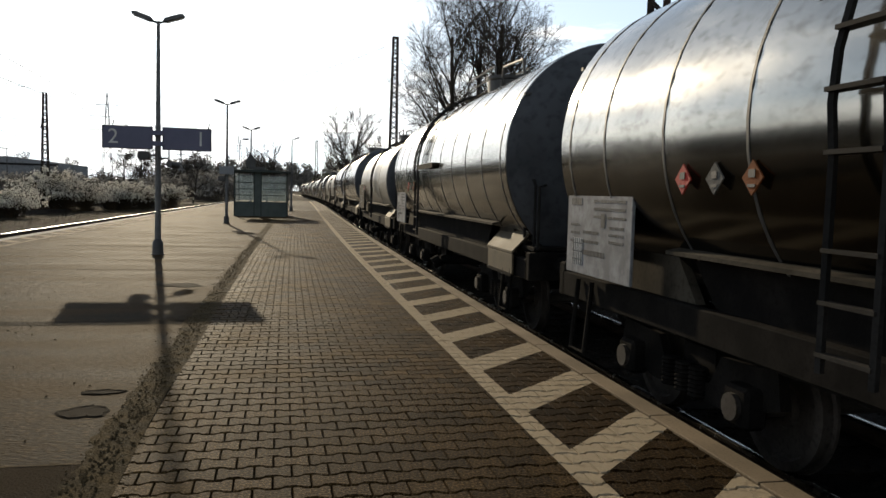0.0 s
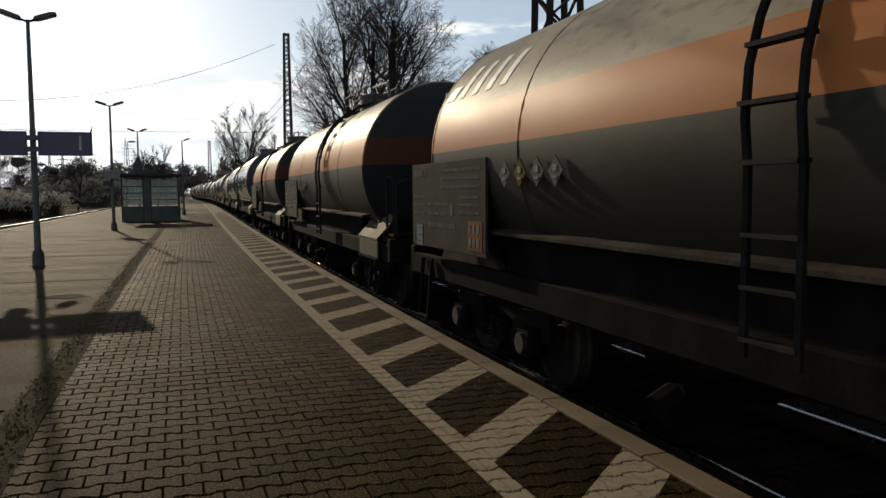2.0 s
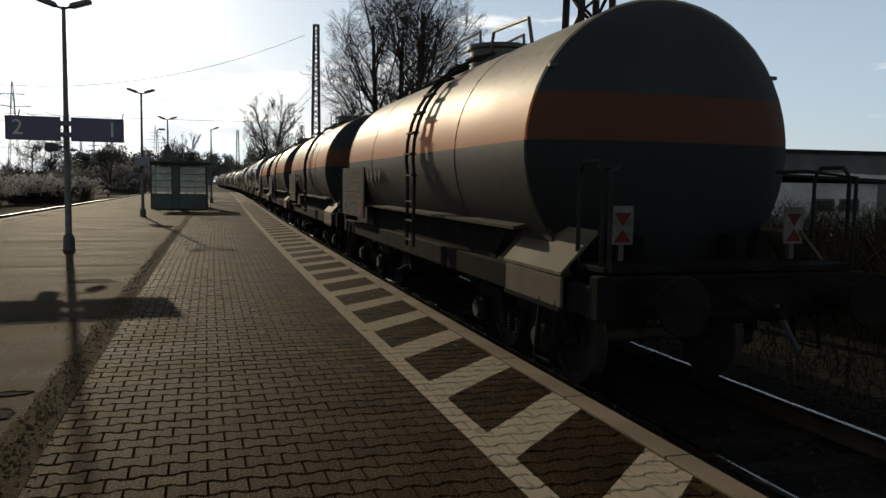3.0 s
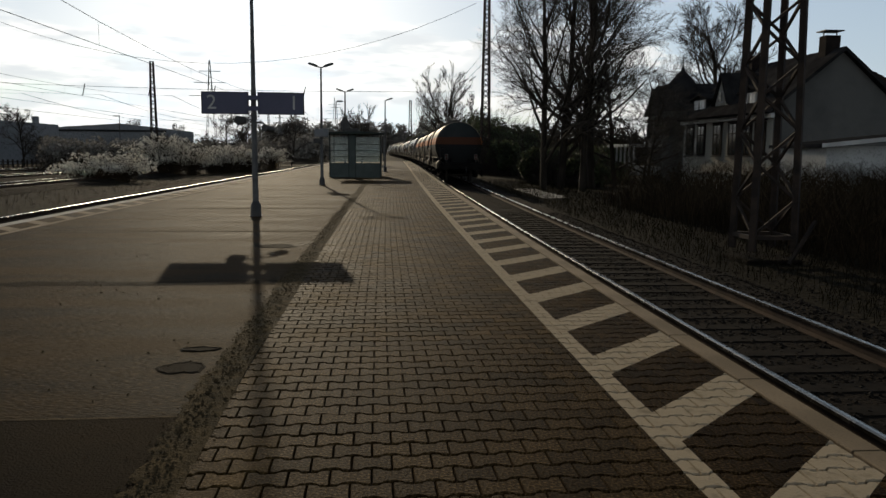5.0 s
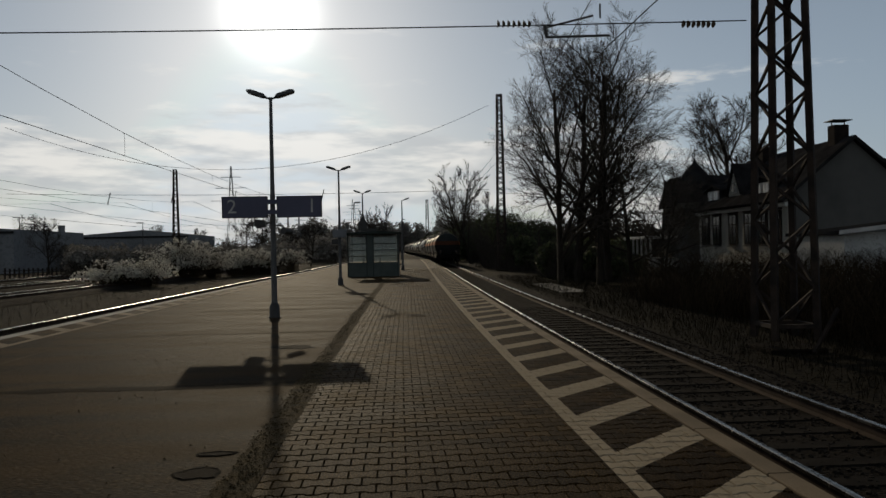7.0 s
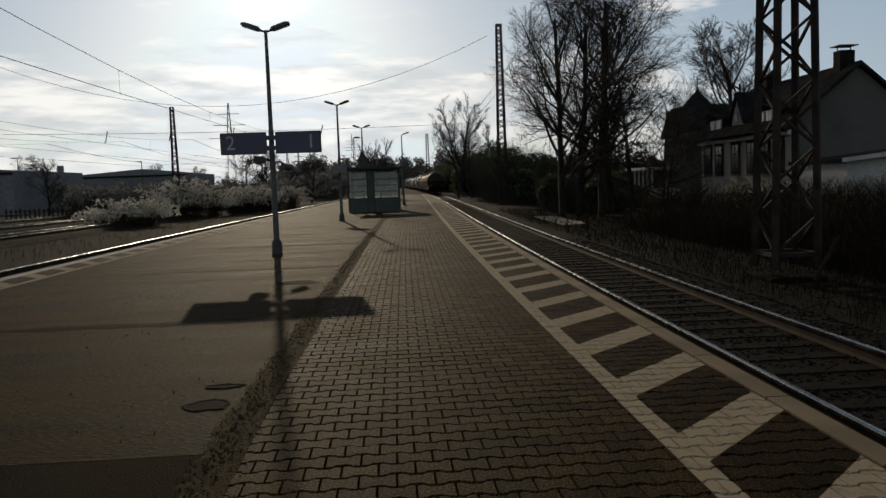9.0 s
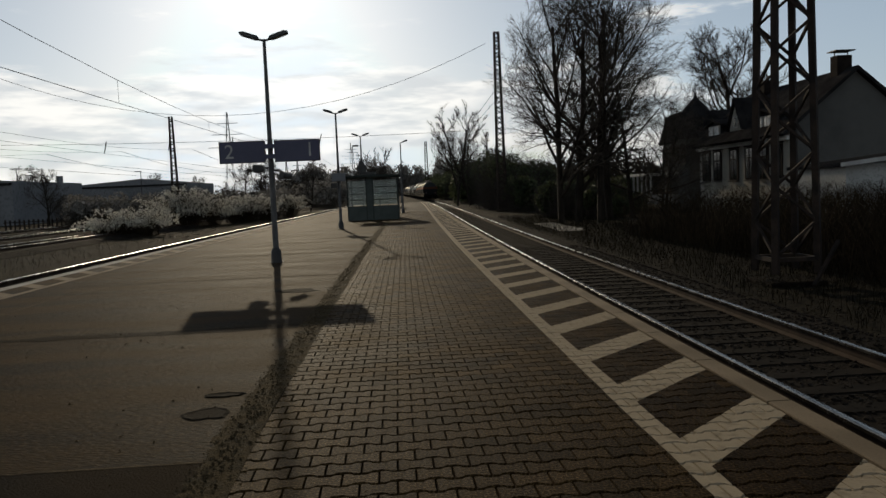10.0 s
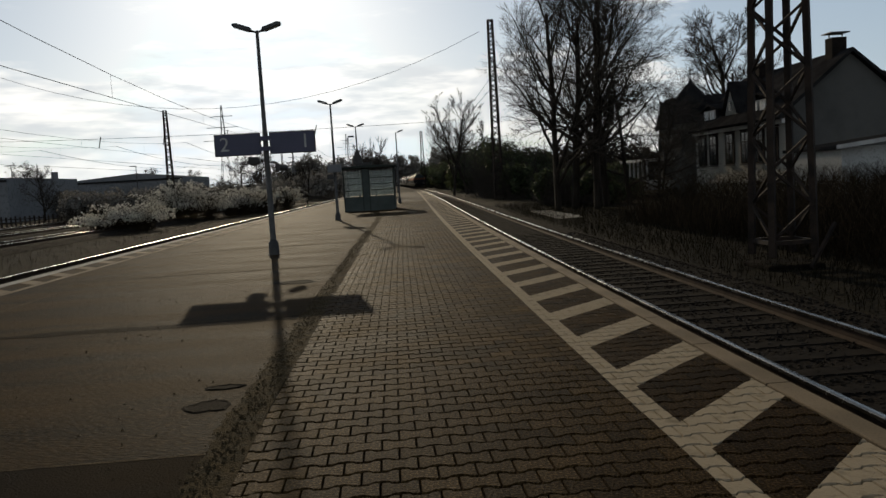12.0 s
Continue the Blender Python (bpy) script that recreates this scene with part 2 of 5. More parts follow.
def painted_marks(m, paint=(0.29, 0.228, 0.148)):
    """The white line and the slanting white bars on the strip beside the edge, worn through in places."""
    last, bs, n, l = base_colour(m)
    geo, sep = n.new("ShaderNodeNewGeometry"), n.new("ShaderNodeSeparateXYZ")
    l.new(geo.outputs["Position"], sep.inputs["Vector"])
    x, y = sep.outputs["X"], sep.outputs["Y"]
    pw = math_node(n, l, "POWER", math_node(n, l, "DIVIDE", math_node(n, l, "MAXIMUM", y, 0.0), 105.0), 1.6)
    sw = math_node(n, l, "MULTIPLY", math_node(n, l, "SUBTRACT", 1.0, math_node(n, l, "EXPONENT", math_node(n, l, "MULTIPLY", pw, -1.0))), 4.6)
    off = math_node(n, l, "SUBTRACT", x, sw)
    line = math_node(n, l, "MULTIPLY", math_node(n, l, "GREATER_THAN", off, -1.985), math_node(n, l, "LESS_THAN", off, -1.835))
    slant = math_node(n, l, "SUBTRACT", y, math_node(n, l, "MULTIPLY", math_node(n, l, "ADD", off, 1.835), 0.975))
    phase = math_node(n, l, "FLOORED_MODULO", math_node(n, l, "SUBTRACT", slant, 3.23), 1.317)
    bars = math_node(n, l, "MULTIPLY", math_node(n, l, "LESS_THAN", phase, 0.475), math_node(n, l, "GREATER_THAN", off, -1.9))
    rim = math_node(n, l, "GREATER_THAN", off, -1.0)
    any_ = math_node(n, l, "MAXIMUM", math_node(n, l, "MAXIMUM", line, bars), rim)
    worn = n.new("ShaderNodeTexNoise")
    worn.inputs["Scale"].default_value, worn.inputs["Detail"].default_value = 9.0, 7
    l.new(geo.outputs["Position"], worn.inputs["Vector"])
    wr = n.new("ShaderNodeMapRange")
    wr.inputs["From Min"].default_value, wr.inputs["From Max"].default_value, wr.inputs["To Min"].default_value = 0.26, 0.46, 0.55
    l.new(worn.outputs["Fac"], wr.inputs["Value"])
    coat = n.new("ShaderNodeMix")
    coat.data_type, coat.blend_type = "RGBA", "MULTIPLY"
    coat.inputs["B"].default_value = (0.62, 0.60, 0.60, 1)
    l.new(math_node(n, l, "GREATER_THAN", off, -1.835), coat.inputs["Factor"])
    l.new(last, coat.inputs["A"])
    last = coat.outputs["Result"]
    mix = n.new("ShaderNodeMix")
    mix.data_type = "RGBA"
    mix.inputs["B"].default_value = (*paint, 1)
    l.new(math_node(n, l, "MULTIPLY", any_, wr.outputs["Result"]), mix.inputs["Factor"])
    l.new(last, mix.inputs["A"])
    l.new(mix.outputs["Result"], bs.inputs["Base Color"])


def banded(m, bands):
    """Colour in level bands: (from height, to height, colour) in the thing's own space."""
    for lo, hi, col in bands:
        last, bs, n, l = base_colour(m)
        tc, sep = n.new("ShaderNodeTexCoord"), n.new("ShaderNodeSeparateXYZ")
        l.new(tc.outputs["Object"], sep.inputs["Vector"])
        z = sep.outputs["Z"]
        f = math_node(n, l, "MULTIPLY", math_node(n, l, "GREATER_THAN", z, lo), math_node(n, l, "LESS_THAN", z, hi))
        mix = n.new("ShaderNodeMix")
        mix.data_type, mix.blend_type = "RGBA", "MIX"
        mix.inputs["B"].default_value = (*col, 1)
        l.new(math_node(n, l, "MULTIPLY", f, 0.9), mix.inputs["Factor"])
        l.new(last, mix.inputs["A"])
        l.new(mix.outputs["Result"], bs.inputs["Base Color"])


def grimed_and_shaded(m, z_clean, z_foul, col):
    """Dirt and a painted dark reflection, thickening down the flank, with an uneven upper limit."""
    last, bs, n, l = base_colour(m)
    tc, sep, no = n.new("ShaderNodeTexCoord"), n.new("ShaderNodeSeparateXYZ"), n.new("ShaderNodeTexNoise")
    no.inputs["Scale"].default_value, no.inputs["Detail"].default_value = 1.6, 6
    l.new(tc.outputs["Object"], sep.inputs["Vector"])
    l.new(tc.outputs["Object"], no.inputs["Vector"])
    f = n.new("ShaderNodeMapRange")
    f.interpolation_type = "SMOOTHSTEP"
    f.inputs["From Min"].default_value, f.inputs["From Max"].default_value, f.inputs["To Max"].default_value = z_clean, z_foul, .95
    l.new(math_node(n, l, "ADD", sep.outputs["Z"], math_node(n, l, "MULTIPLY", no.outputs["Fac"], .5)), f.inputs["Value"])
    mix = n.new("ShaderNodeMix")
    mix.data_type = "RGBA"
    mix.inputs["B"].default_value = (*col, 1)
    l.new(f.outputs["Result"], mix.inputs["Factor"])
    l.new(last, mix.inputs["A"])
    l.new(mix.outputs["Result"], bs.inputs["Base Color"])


def glass(name, tint, rough=0.05, mixing=0.35):
    m = bpy.data.materials.new(name)
    m.use_nodes = True
    n, l = m.node_tree.nodes, m.node_tree.links
    bs = n["Principled BSDF"]
    bs.inputs["Base Color"].default_value, bs.inputs["Roughness"].default_value = (*tint, 1), rough
    tr, mx = n.new("ShaderNodeBsdfTransparent"), n.new("ShaderNodeMixShader")
    tr.inputs["Color"].default_value = (0.9, 0.95, 0.93, 1)
    mx.inputs[0].default_value = mixing
    l.new(tr.outputs[0], mx.inputs[1])
    l.new(bs.outputs[0], mx.inputs[2])
    l.new(mx.outputs[0], n["Material Output"].inputs[0])
    return m


def translucent(m, share):
    """Lets light through thin stuff."""
    last, bs, n, l = base_colour(m)
    tr, mx = n.new("ShaderNodeBsdfTranslucent"), n.new("ShaderNodeMixShader")
    mx.inputs[0].default_value = share
    l.new(last, tr.inputs["Color"])
    l.new(bs.outputs[0], mx.inputs[1])
    l.new(tr.outputs[0], mx.inputs[2])
    l.new(mx.outputs[0], n["Material Output"].inputs[0])
    return m


M_PAVER = surface("brown_concrete_paver", (0.014, 0.0075, 0.0022), (0.040, 0.0232, 0.0076), 0.66, grain=62, patch=1.1, bump=1.0, depth=0.010, c=(0.16, 0.10, 0.042), per_piece=0.4, spec=0.012)
painted_marks(M_PAVER)
M_KERB = surface("painted_edge_slab", (0.175, 0.128, 0.078), (0.125, 0.092, 0.056), 0.9, grain=60, patch=1.4, bump=0.4, depth=0.003, per_piece=0.07, spec=0.08)
M_JOINT = surface("sandy_joint", (0.010, 0.008, 0.006), (0.02, 0.016, 0.011), 0.95, grain=200, patch=3, spec=0.03)
M_ASPHALT = surface("worn_asphalt", (0.006, 0.0033, 0.0011), (0.038, 0.0222, 0.0080), 0.74, grain=34, patch=0.7, bump=1.0, depth=0.012, c=(0.095, 0.060, 0.025), spec=0.012, stretch_by=(0.5, 1.7, 1))
M_BAY = surface("dark_asphalt_bay", (0.006, 0.004, 0.0022), (0.018, 0.0115, 0.0052), 0.82, grain=70, patch=0.9, bump=1.0, depth=0.010, spec=0.01)
M_DUST = surface("sandy_dust", (0.042, 0.029, 0.015), (0.088, 0.063, 0.034), 0.95, grain=45, patch=6, bump=1.0, depth=0.015, spec=0.03)
M_GRIT = surface("mossy_grit", (0.022, 0.0168, 0.0082), (0.058, 0.041, 0.0195), 0.95, grain=60, patch=5, bump=1.0, depth=0.02, c=(0.075, 0.052, 0.027), spec=0.02)
M_PATCH = surface("dark_repair_tar", (0.009, 0.007, 0.005), (0.02, 0.015, 0.010), 0.95, grain=50, patch=2, bump=0.6, depth=0.01, spec=0.02)
M_CONCRETE = surface("stained_concrete", (0.24, 0.22, 0.19), (0.33, 0.31, 0.27), 0.92, grain=60, patch=0.9, bump=0.4, spec=0.08)
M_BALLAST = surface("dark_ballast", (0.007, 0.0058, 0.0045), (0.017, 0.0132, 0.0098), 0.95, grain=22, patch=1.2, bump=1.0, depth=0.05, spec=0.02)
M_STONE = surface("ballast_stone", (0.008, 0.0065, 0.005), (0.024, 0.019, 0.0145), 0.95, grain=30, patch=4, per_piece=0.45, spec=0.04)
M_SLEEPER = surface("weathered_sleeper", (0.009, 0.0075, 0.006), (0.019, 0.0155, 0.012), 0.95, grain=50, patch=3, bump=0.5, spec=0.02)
M_RAILTOP = surface("polished_rail", (0.17, 0.158, 0.14), (0.25, 0.232, 0.205), 0.26, 1.0, grain=80, patch=4, bump=0.04)
M_RAILWEB = surface("rusty_rail", (0.035, 0.024, 0.017), (0.055, 0.037, 0.025), 0.95, 0.0, grain=60, patch=4, spec=0.05)
M_EARTH = surface("winter_ground", (0.012, 0.010, 0.0065), (0.027, 0.022, 0.0135), 0.95, grain=9, patch=0.12, bump=1.0, depth=0.08, spec=0.02)
M_POST = surface("galvanised_post", (0.062, 0.058, 0.055), (0.10, 0.095, 0.088), 0.6, 0.1, grain=60, patch=5, bump=0.1)
M_DARKSTEEL = surface("dark_painted_steel", (0.035, 0.033, 0.03), (0.06, 0.055, 0.05), 0.55, 0.3, grain=70, patch=4, bump=0.15)
M_MASTSTEEL = surface("rusty_mast_steel", (0.022, 0.017, 0.014), (0.045, 0.032, 0.024), 0.85, 0.1, grain=50, patch=3, bump=0.25, spec=0.1)
M_SIGNBLUE = surface("blue_enamel", (0.062, 0.060, 0.094), (0.074, 0.071, 0.108), 0.5, grain=90, patch=2, bump=0.03)
M_GREENPANEL = surface("grey_green_panel", (0.055, 0.064, 0.056), (0.075, 0.084, 0.074), 0.7, grain=60, patch=2, bump=0.08, spec=0.1)
M_SHELTERFRAME = surface("dark_green_frame", (0.028, 0.034, 0.029), (0.038, 0.044, 0.038), 0.7, 0.0, grain=60, patch=3, bump=0.1, spec=0.1)
M_GLASS = glass("shelter_glass", (0.30, 0.31, 0.28), 0.2, 0.35)
M_WINDOW = surface("dark_window_glass", (0.012, 0.014, 0.016), (0.02, 0.022, 0.025), 0.08, 0, grain=3, patch=1, bump=0.02)
M_PLASTER = surface("dark_grey_plaster", (0.075, 0.072, 0.066), (0.105, 0.10, 0.09), 0.95, grain=50, patch=0.5, bump=0.3, spec=0.03)
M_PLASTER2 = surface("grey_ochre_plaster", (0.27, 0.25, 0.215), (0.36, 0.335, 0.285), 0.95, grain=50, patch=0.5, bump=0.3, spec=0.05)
M_WHITEWALL = surface("whitewashed_brick", (0.30, 0.29, 0.27), (0.38, 0.37, 0.345), 0.95, grain=14, patch=0.7, bump=0.5, depth=0.01, spec=0.03)
M_ROOF = surface("dark_slate", (0.016, 0.015, 0.015), (0.03, 0.028, 0.027), 1.0, grain=12, patch=1.0, bump=0.6, depth=0.02, spec=0.0)
M_TILE = surface("brown_roof_tile", (0.022, 0.016, 0.013), (0.036, 0.025, 0.019), 0.95, grain=9, patch=0.8, bump=0.6, depth=0.03, spec=0.02)
M_BRICK = surface("sooty_chimney_brick", (0.014, 0.011, 0.0095), (0.024, 0.018, 0.015), 0.95, grain=16, patch=2, bump=0.5, spec=0.03)
M_TRIM = surface("pale_stone_trim", (0.36, 0.34, 0.31), (0.44, 0.42, 0.38), 0.9, grain=50, patch=2, spec=0.08)
M_FAR = surface("far_grey_cladding", (0.14, 0.14, 0.14), (0.20, 0.20, 0.20), 0.9, grain=2, patch=0.1, bump=0.1, spec=0.05)
M_BARK = surface("wet_bark", (0.016, 0.0125, 0.009), (0.034, 0.0265, 0.0195), 0.9, grain=18, patch=3, bump=0.9, depth=0.02, stretch_by=(1, 1, 0.25), spec=0.08)
M_TWIG = surface("brown_twig", (0.024, 0.018, 0.012), (0.045, 0.034, 0.023), 0.9, grain=10, patch=2)
M_SCRUB = surface("dry_scrub", (0.018, 0.0125, 0.007), (0.040, 0.028, 0.016), 0.95, grain=5, patch=0.8, per_piece=0.45, spec=0.03)
# far bare brush, paler than near twigs: haze is put into its colour
M_BRUSH = translucent(surface("hazed_grey_brushwood", (0.16, 0.145, 0.125), (0.25, 0.23, 0.20), 0.95, grain=5, patch=0.8, per_piece=0.4, spec=0.03), 0.3)
M_LEAF = translucent(surface("ivy_leaf", (0.035, 0.045, 0.02), (0.075, 0.085, 0.04), 0.7, grain=6, patch=1, per_piece=0.4, spec=0.1), 0.4)
M_FLUFF = translucent(surface("seed_fluff", (0.72, 0.68, 0.60), (0.85, 0.82, 0.74), 0.95, grain=20, patch=3, per_piece=0.2), 0.65)
M_GRASS = surface("winter_grass", (0.008, 0.007, 0.0036), (0.019, 0.0155, 0.008), 0.95, grain=5, patch=0.6, per_piece=0.4, spec=0.02)
M_ALU = surface("brushed_aluminium_cladding", (0.32, 0.31, 0.285), (0.47, 0.455, 0.42), 0.17, 1.0, grain=14, patch=1.0, bump=0.04, c=(0.2, 0.19, 0.165), stretch_by=(1, 0.5, 1))
# the dark ground mirrored in the lower flank is part of this colour
grimed_and_shaded(M_ALU, 2.95, 2.05, (0.030, 0.027, 0.021))
M_CREAM = surface("grimy_cream_paint", (0.27, 0.24, 0.185), (0.38, 0.34, 0.27), 0.38, 0.0, grain=10, patch=0.8, bump=0.05, c=(0.16, 0.13, 0.095), coat=0.1, spec=0.3)
grimed_and_shaded(M_CREAM, 2.6, 1.7, (0.05, 0.043, 0.032))
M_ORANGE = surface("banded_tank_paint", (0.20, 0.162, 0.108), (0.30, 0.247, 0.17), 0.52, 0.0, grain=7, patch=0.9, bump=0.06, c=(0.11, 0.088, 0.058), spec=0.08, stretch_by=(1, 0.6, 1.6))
# orange band; from there down the colour is near black
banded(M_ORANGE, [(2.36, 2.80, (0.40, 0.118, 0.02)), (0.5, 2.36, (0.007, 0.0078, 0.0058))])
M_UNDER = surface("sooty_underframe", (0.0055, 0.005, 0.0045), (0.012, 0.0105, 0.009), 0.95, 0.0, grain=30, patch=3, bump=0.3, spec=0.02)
M_SILL = surface("dusty_grey_sheet", (0.022, 0.0185, 0.0135), (0.052, 0.044, 0.033), 0.85, 0.0, grain=20, patch=2, bump=0.1, spec=0.04)
M_BOARD = surface("grey_lettered_board", (0.028, 0.025, 0.019), (0.05, 0.044, 0.034), 0.85, 0.0, grain=25, patch=2, bump=0.08, spec=0.04)
M_WHEEL = surface("worn_wheel_steel", (0.028, 0.023, 0.019), (0.05, 0.042, 0.035), 0.7, 0.3, grain=30, patch=4, bump=0.2, spec=0.1)
M_RED = surface("dull_red_plate", (0.30, 0.025, 0.018), (0.24, 0.02, 0.016), 0.6, grain=40, patch=3, spec=0.1)
M_ORANGEPLATE = surface("orange_plate", (0.16, 0.048, 0.014), (0.12, 0.038, 0.012), 0.7, grain=40, patch=3, spec=0.05)
M_TAILRED = surface("sooty_red_reflector", (0.075, 0.016, 0.012), (0.05, 0.012, 0.010), 0.7, grain=40, patch=3, spec=0.05)
M_YELLOW = surface("yellow_placard", (0.075, 0.054, 0.007), (0.052, 0.037, 0.005), 0.75, grain=40, patch=3, spec=0.04)
M_BLACK = surface("black_lettering", (0.015, 0.015, 0.015), (0.022, 0.02, 0.02), 0.6, grain=40, patch=3)
M_WIRE = surface("sooty_wire", (0.02, 0.019, 0.018), (0.03, 0.028, 0.026), 0.95, 0.0, grain=20, patch=1, bump=0.0, spec=0.02)
M_LAMPGLASS = surface("lamp_cover", (0.45, 0.45, 0.44), (0.5, 0.5, 0.49), 0.3, grain=30, patch=2, bump=0.02)
M_INSUL = surface("brown_porcelain", (0.010, 0.006, 0.005), (0.014, 0.008, 0.006), 0.95, grain=20, patch=2, bump=0.02, spec=0.02)
M_PLACARD = surface("dirty_placard", (0.065, 0.06, 0.052), (0.11, 0.102, 0.09), 0.8, grain=40, patch=5, spec=0.05)
M_FADED = surface("faded_lettering", (0.10, 0.094, 0.082), (0.15, 0.14, 0.122), 0.9, grain=60, patch=6, spec=0.03)
# slate cap and band darkened: the backlit end's shade is put into the colour
M_TANKEND = surface("shaded_tank_end_paint", (0.018, 0.0205, 0.0195), (0.026, 0.029, 0.0275), 0.65, 0.0, grain=3, patch=0.8, bump=0.05, c=(0.015, 0.017, 0.016), spec=0.12)
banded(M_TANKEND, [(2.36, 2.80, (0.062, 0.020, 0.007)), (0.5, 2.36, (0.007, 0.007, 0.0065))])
M_DARKEND = surface("dark_steel_end", (0.025, 0.026, 0.028), (0.05, 0.052, 0.055), 0.6, 0.0, grain=8, patch=1.1, bump=0.05, spec=0.15)
M_EMBLEM = surface("worn_cream_emblem", (0.66, 0.62, 0.53), (0.78, 0.74, 0.64), 0.5, grain=20, patch=3, bump=0.04, c=(0.34, 0.30, 0.23), spec=0.2)
M_TAN = surface("dusty_tan_sheet", (0.05, 0.039, 0.024), (0.085, 0.067, 0.042), 0.75, 0.0, grain=20, patch=2, bump=0.1, c=(0.09, 0.07, 0.045), spec=0.1)
M_PALEBOARD = surface("pale_lettered_board", (0.19, 0.19, 0.195), (0.11, 0.11, 0.11), 0.7, 0.0, grain=25, patch=5, bump=0.08, spec=0.1)
M_LADDER = surface("sooty_black_ladder", (0.010, 0.009, 0.008), (0.02, 0.018, 0.016), 0.8, 0.0, grain=40, patch=4, bump=0.1, spec=0.08)
M_STREAKS = surface("grimy_streaks", (0.05, 0.045, 0.036), (0.08, 0.07, 0.055), 0.8, grain=10, patch=1.5, spec=0.1)

# ---- large structure: ground, tracks, platform ----
def strip(x0, x1, y0, y1, z0, z1, step=4.0):
    """A slab between two offsets that follows the bend of the line."""
    b = Build()
    n = max(1, round((y1 - y0) / step))
    ys = [y0 + (y1 - y0) * i / n for i in range(n + 1)]
    pts = [p for y in ys for p in (on_line(x0, y, z0), on_line(x1, y, z0), on_line(x1, y, z1), on_line(x0, y, z1))]
    faces = [(3, 2, 1, 0), tuple(4 * n + i for i in range(4))]
    for k in range(n):
        a = 4 * k
        faces += [(a + i, a + (i + 1) % 4, a + 4 + (i + 1) % 4, a + 4 + i) for i in range(4)]
    return b.add(pts, faces)


ground = part("ground", Build().add([(-2500, -600, GROUND_Z), (2500, -600, GROUND_Z), (2500, 3500, GROUND_Z), (-2500, 3500, GROUND_Z)], [(0, 1, 2, 3)]), M_EARTH)
tagged(ground, "dark winter earth with dead grass", "ground", kind="structure")


def ballast_bed(off):
    b = Build()
    ys = [-30 + 6 * i for i in range(72)]
    prof = [(-2.3, GROUND_Z + 0.02), (-1.7, -0.548), (1.7, -0.548), (2.3, GROUND_Z + 0.02)]
    b.add([on_line(off + x, y, z) for y in ys for x, z in prof], [(4 * k + i, 4 * k + i + 1, 4 * k + 5 + i, 4 * k + 4 + i) for k in range(len(ys) - 1) for i in range(3)])
    return b


def rail_profile(b, off, x, y0, y1, head):
    """The head alone, or the web and foot below it."""
    shape = [(-.035, -.035), (-.035, -.005), (-.028, 0), (.028, 0), (.035, -.005), (.035, -.035)] if head else [(-.07, -.16), (-.07, -.15), (-.01, -.13), (-.01, -.0352), (.01, -.0352), (.01, -.13), (.07, -.15), (.07, -.16)]
    n, ys = len(shape), [y0 + (y1 - y0) * i / 60 for i in range(61)]
    b.add([on_line(off + x + sx, y, RAIL_Z + sz) for y in ys for sx, sz in shape],
          [(k * n + i, k * n + (i + 1) % n, (k + 1) * n + (i + 1) % n, (k + 1) * n + i) for k in range(60) for i in range(n)])


def track(off, sleepers_to, name):
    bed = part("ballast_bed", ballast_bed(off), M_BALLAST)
    tagged(bed, "sooty grey-brown ballast bed of a " + name, "ballast", kind="structure")
    t = thing("railway_track", pose(0, 0, 0), "steel rails on dark sleepers, " + name, "railway track", kind="structure")
    for x in (-GAUGE / 2, GAUGE / 2):
        web = Build()
        rail_profile(web, off, x, -30, 390, False)
        rail = part("rail", web, M_RAILWEB, t, "rusty rail with a bright running surface")
        top = Build()
        rail_profile(top, off, x, -30, 390, True)
        part("rail_head", top, M_RAILTOP, rail, "polished rail head", smooth=True)
    me = Build().prism([(-1.3, -.12), (-1.3, -.02), (-1.27, 0), (1.27, 0), (1.3, -.02), (1.3, -.12)], 1, -.12, .12).mesh("sleeper", M_SLEEPER)
    y = -6.0
    while y < sleepers_to:
        part("sleeper", me, None, t, at=Matrix.Translation(on_line(off, y, -0.535)) @ pose(0, 0, 0, 0, 0, heading(y)))
        y += 0.62
    return t


track(TRACK_X, 95, "beside the platform")
track(TRACK2_X, 110, "on the far side of the platform")
for far_off in (-24.4, -31.0, -38.0):
    track(far_off, -5, "in the yard beyond")

platform = thing("platform", pose(0, 0, 0), "island platform of asphalt and concrete pavers", "platform", kind="structure")
Y0, Y1 = -22.0, 118.0
part("platform_body", strip(EDGE2_X + .06, EDGE_X - .06, Y0, Y1, GROUND_Z - .1, -0.075), M_CONCRETE, platform, "concrete retaining body")
part("asphalt", strip(EDGE2_X + .30, PAVE_X0 - 0.11, Y0, Y1, -0.07, 0.0), M_ASPHALT, platform, "brownish worn asphalt with patches")
part("paving_bed", strip(PAVE_X0 - .02, PAVE_X1 + .01, Y0, Y1, -0.07, -0.022), M_JOINT, platform, "sandy bed under the pavers")


# the uneven gritty seam between asphalt and pavers
def rough_strip(left, width, seed, ya, yb, lift, base):
    b = Build()
    rng = random.Random(seed)
    cols = 7
    ys = [ya + 0.09 * i for i in range(int((yb - ya) / .09))]
    for y in ys:
        sway = 0.06 * noise.noise((y * 0.3, seed, 0))
        for i in range(cols):
            rim = i in (0, cols - 1)
            x = left + sway + i / (cols - 1) * width - (rng.random() ** 2 * .07 if i == 0 else 0)
            b.v.append(tuple(on_line(min(x, max(left + width, PAVE_X0 - .004)) + rng.uniform(-.2, .2) * width / cols * (not rim), y, base + (0.0 if rim else rng.uniform(-.1, 1) * lift))))
    b.f += [(k * cols + i, k * cols + i + 1, (k + 1) * cols + i + 1, (k + 1) * cols + i) for k in range(len(ys) - 1) for i in range(cols - 1)]
    return b


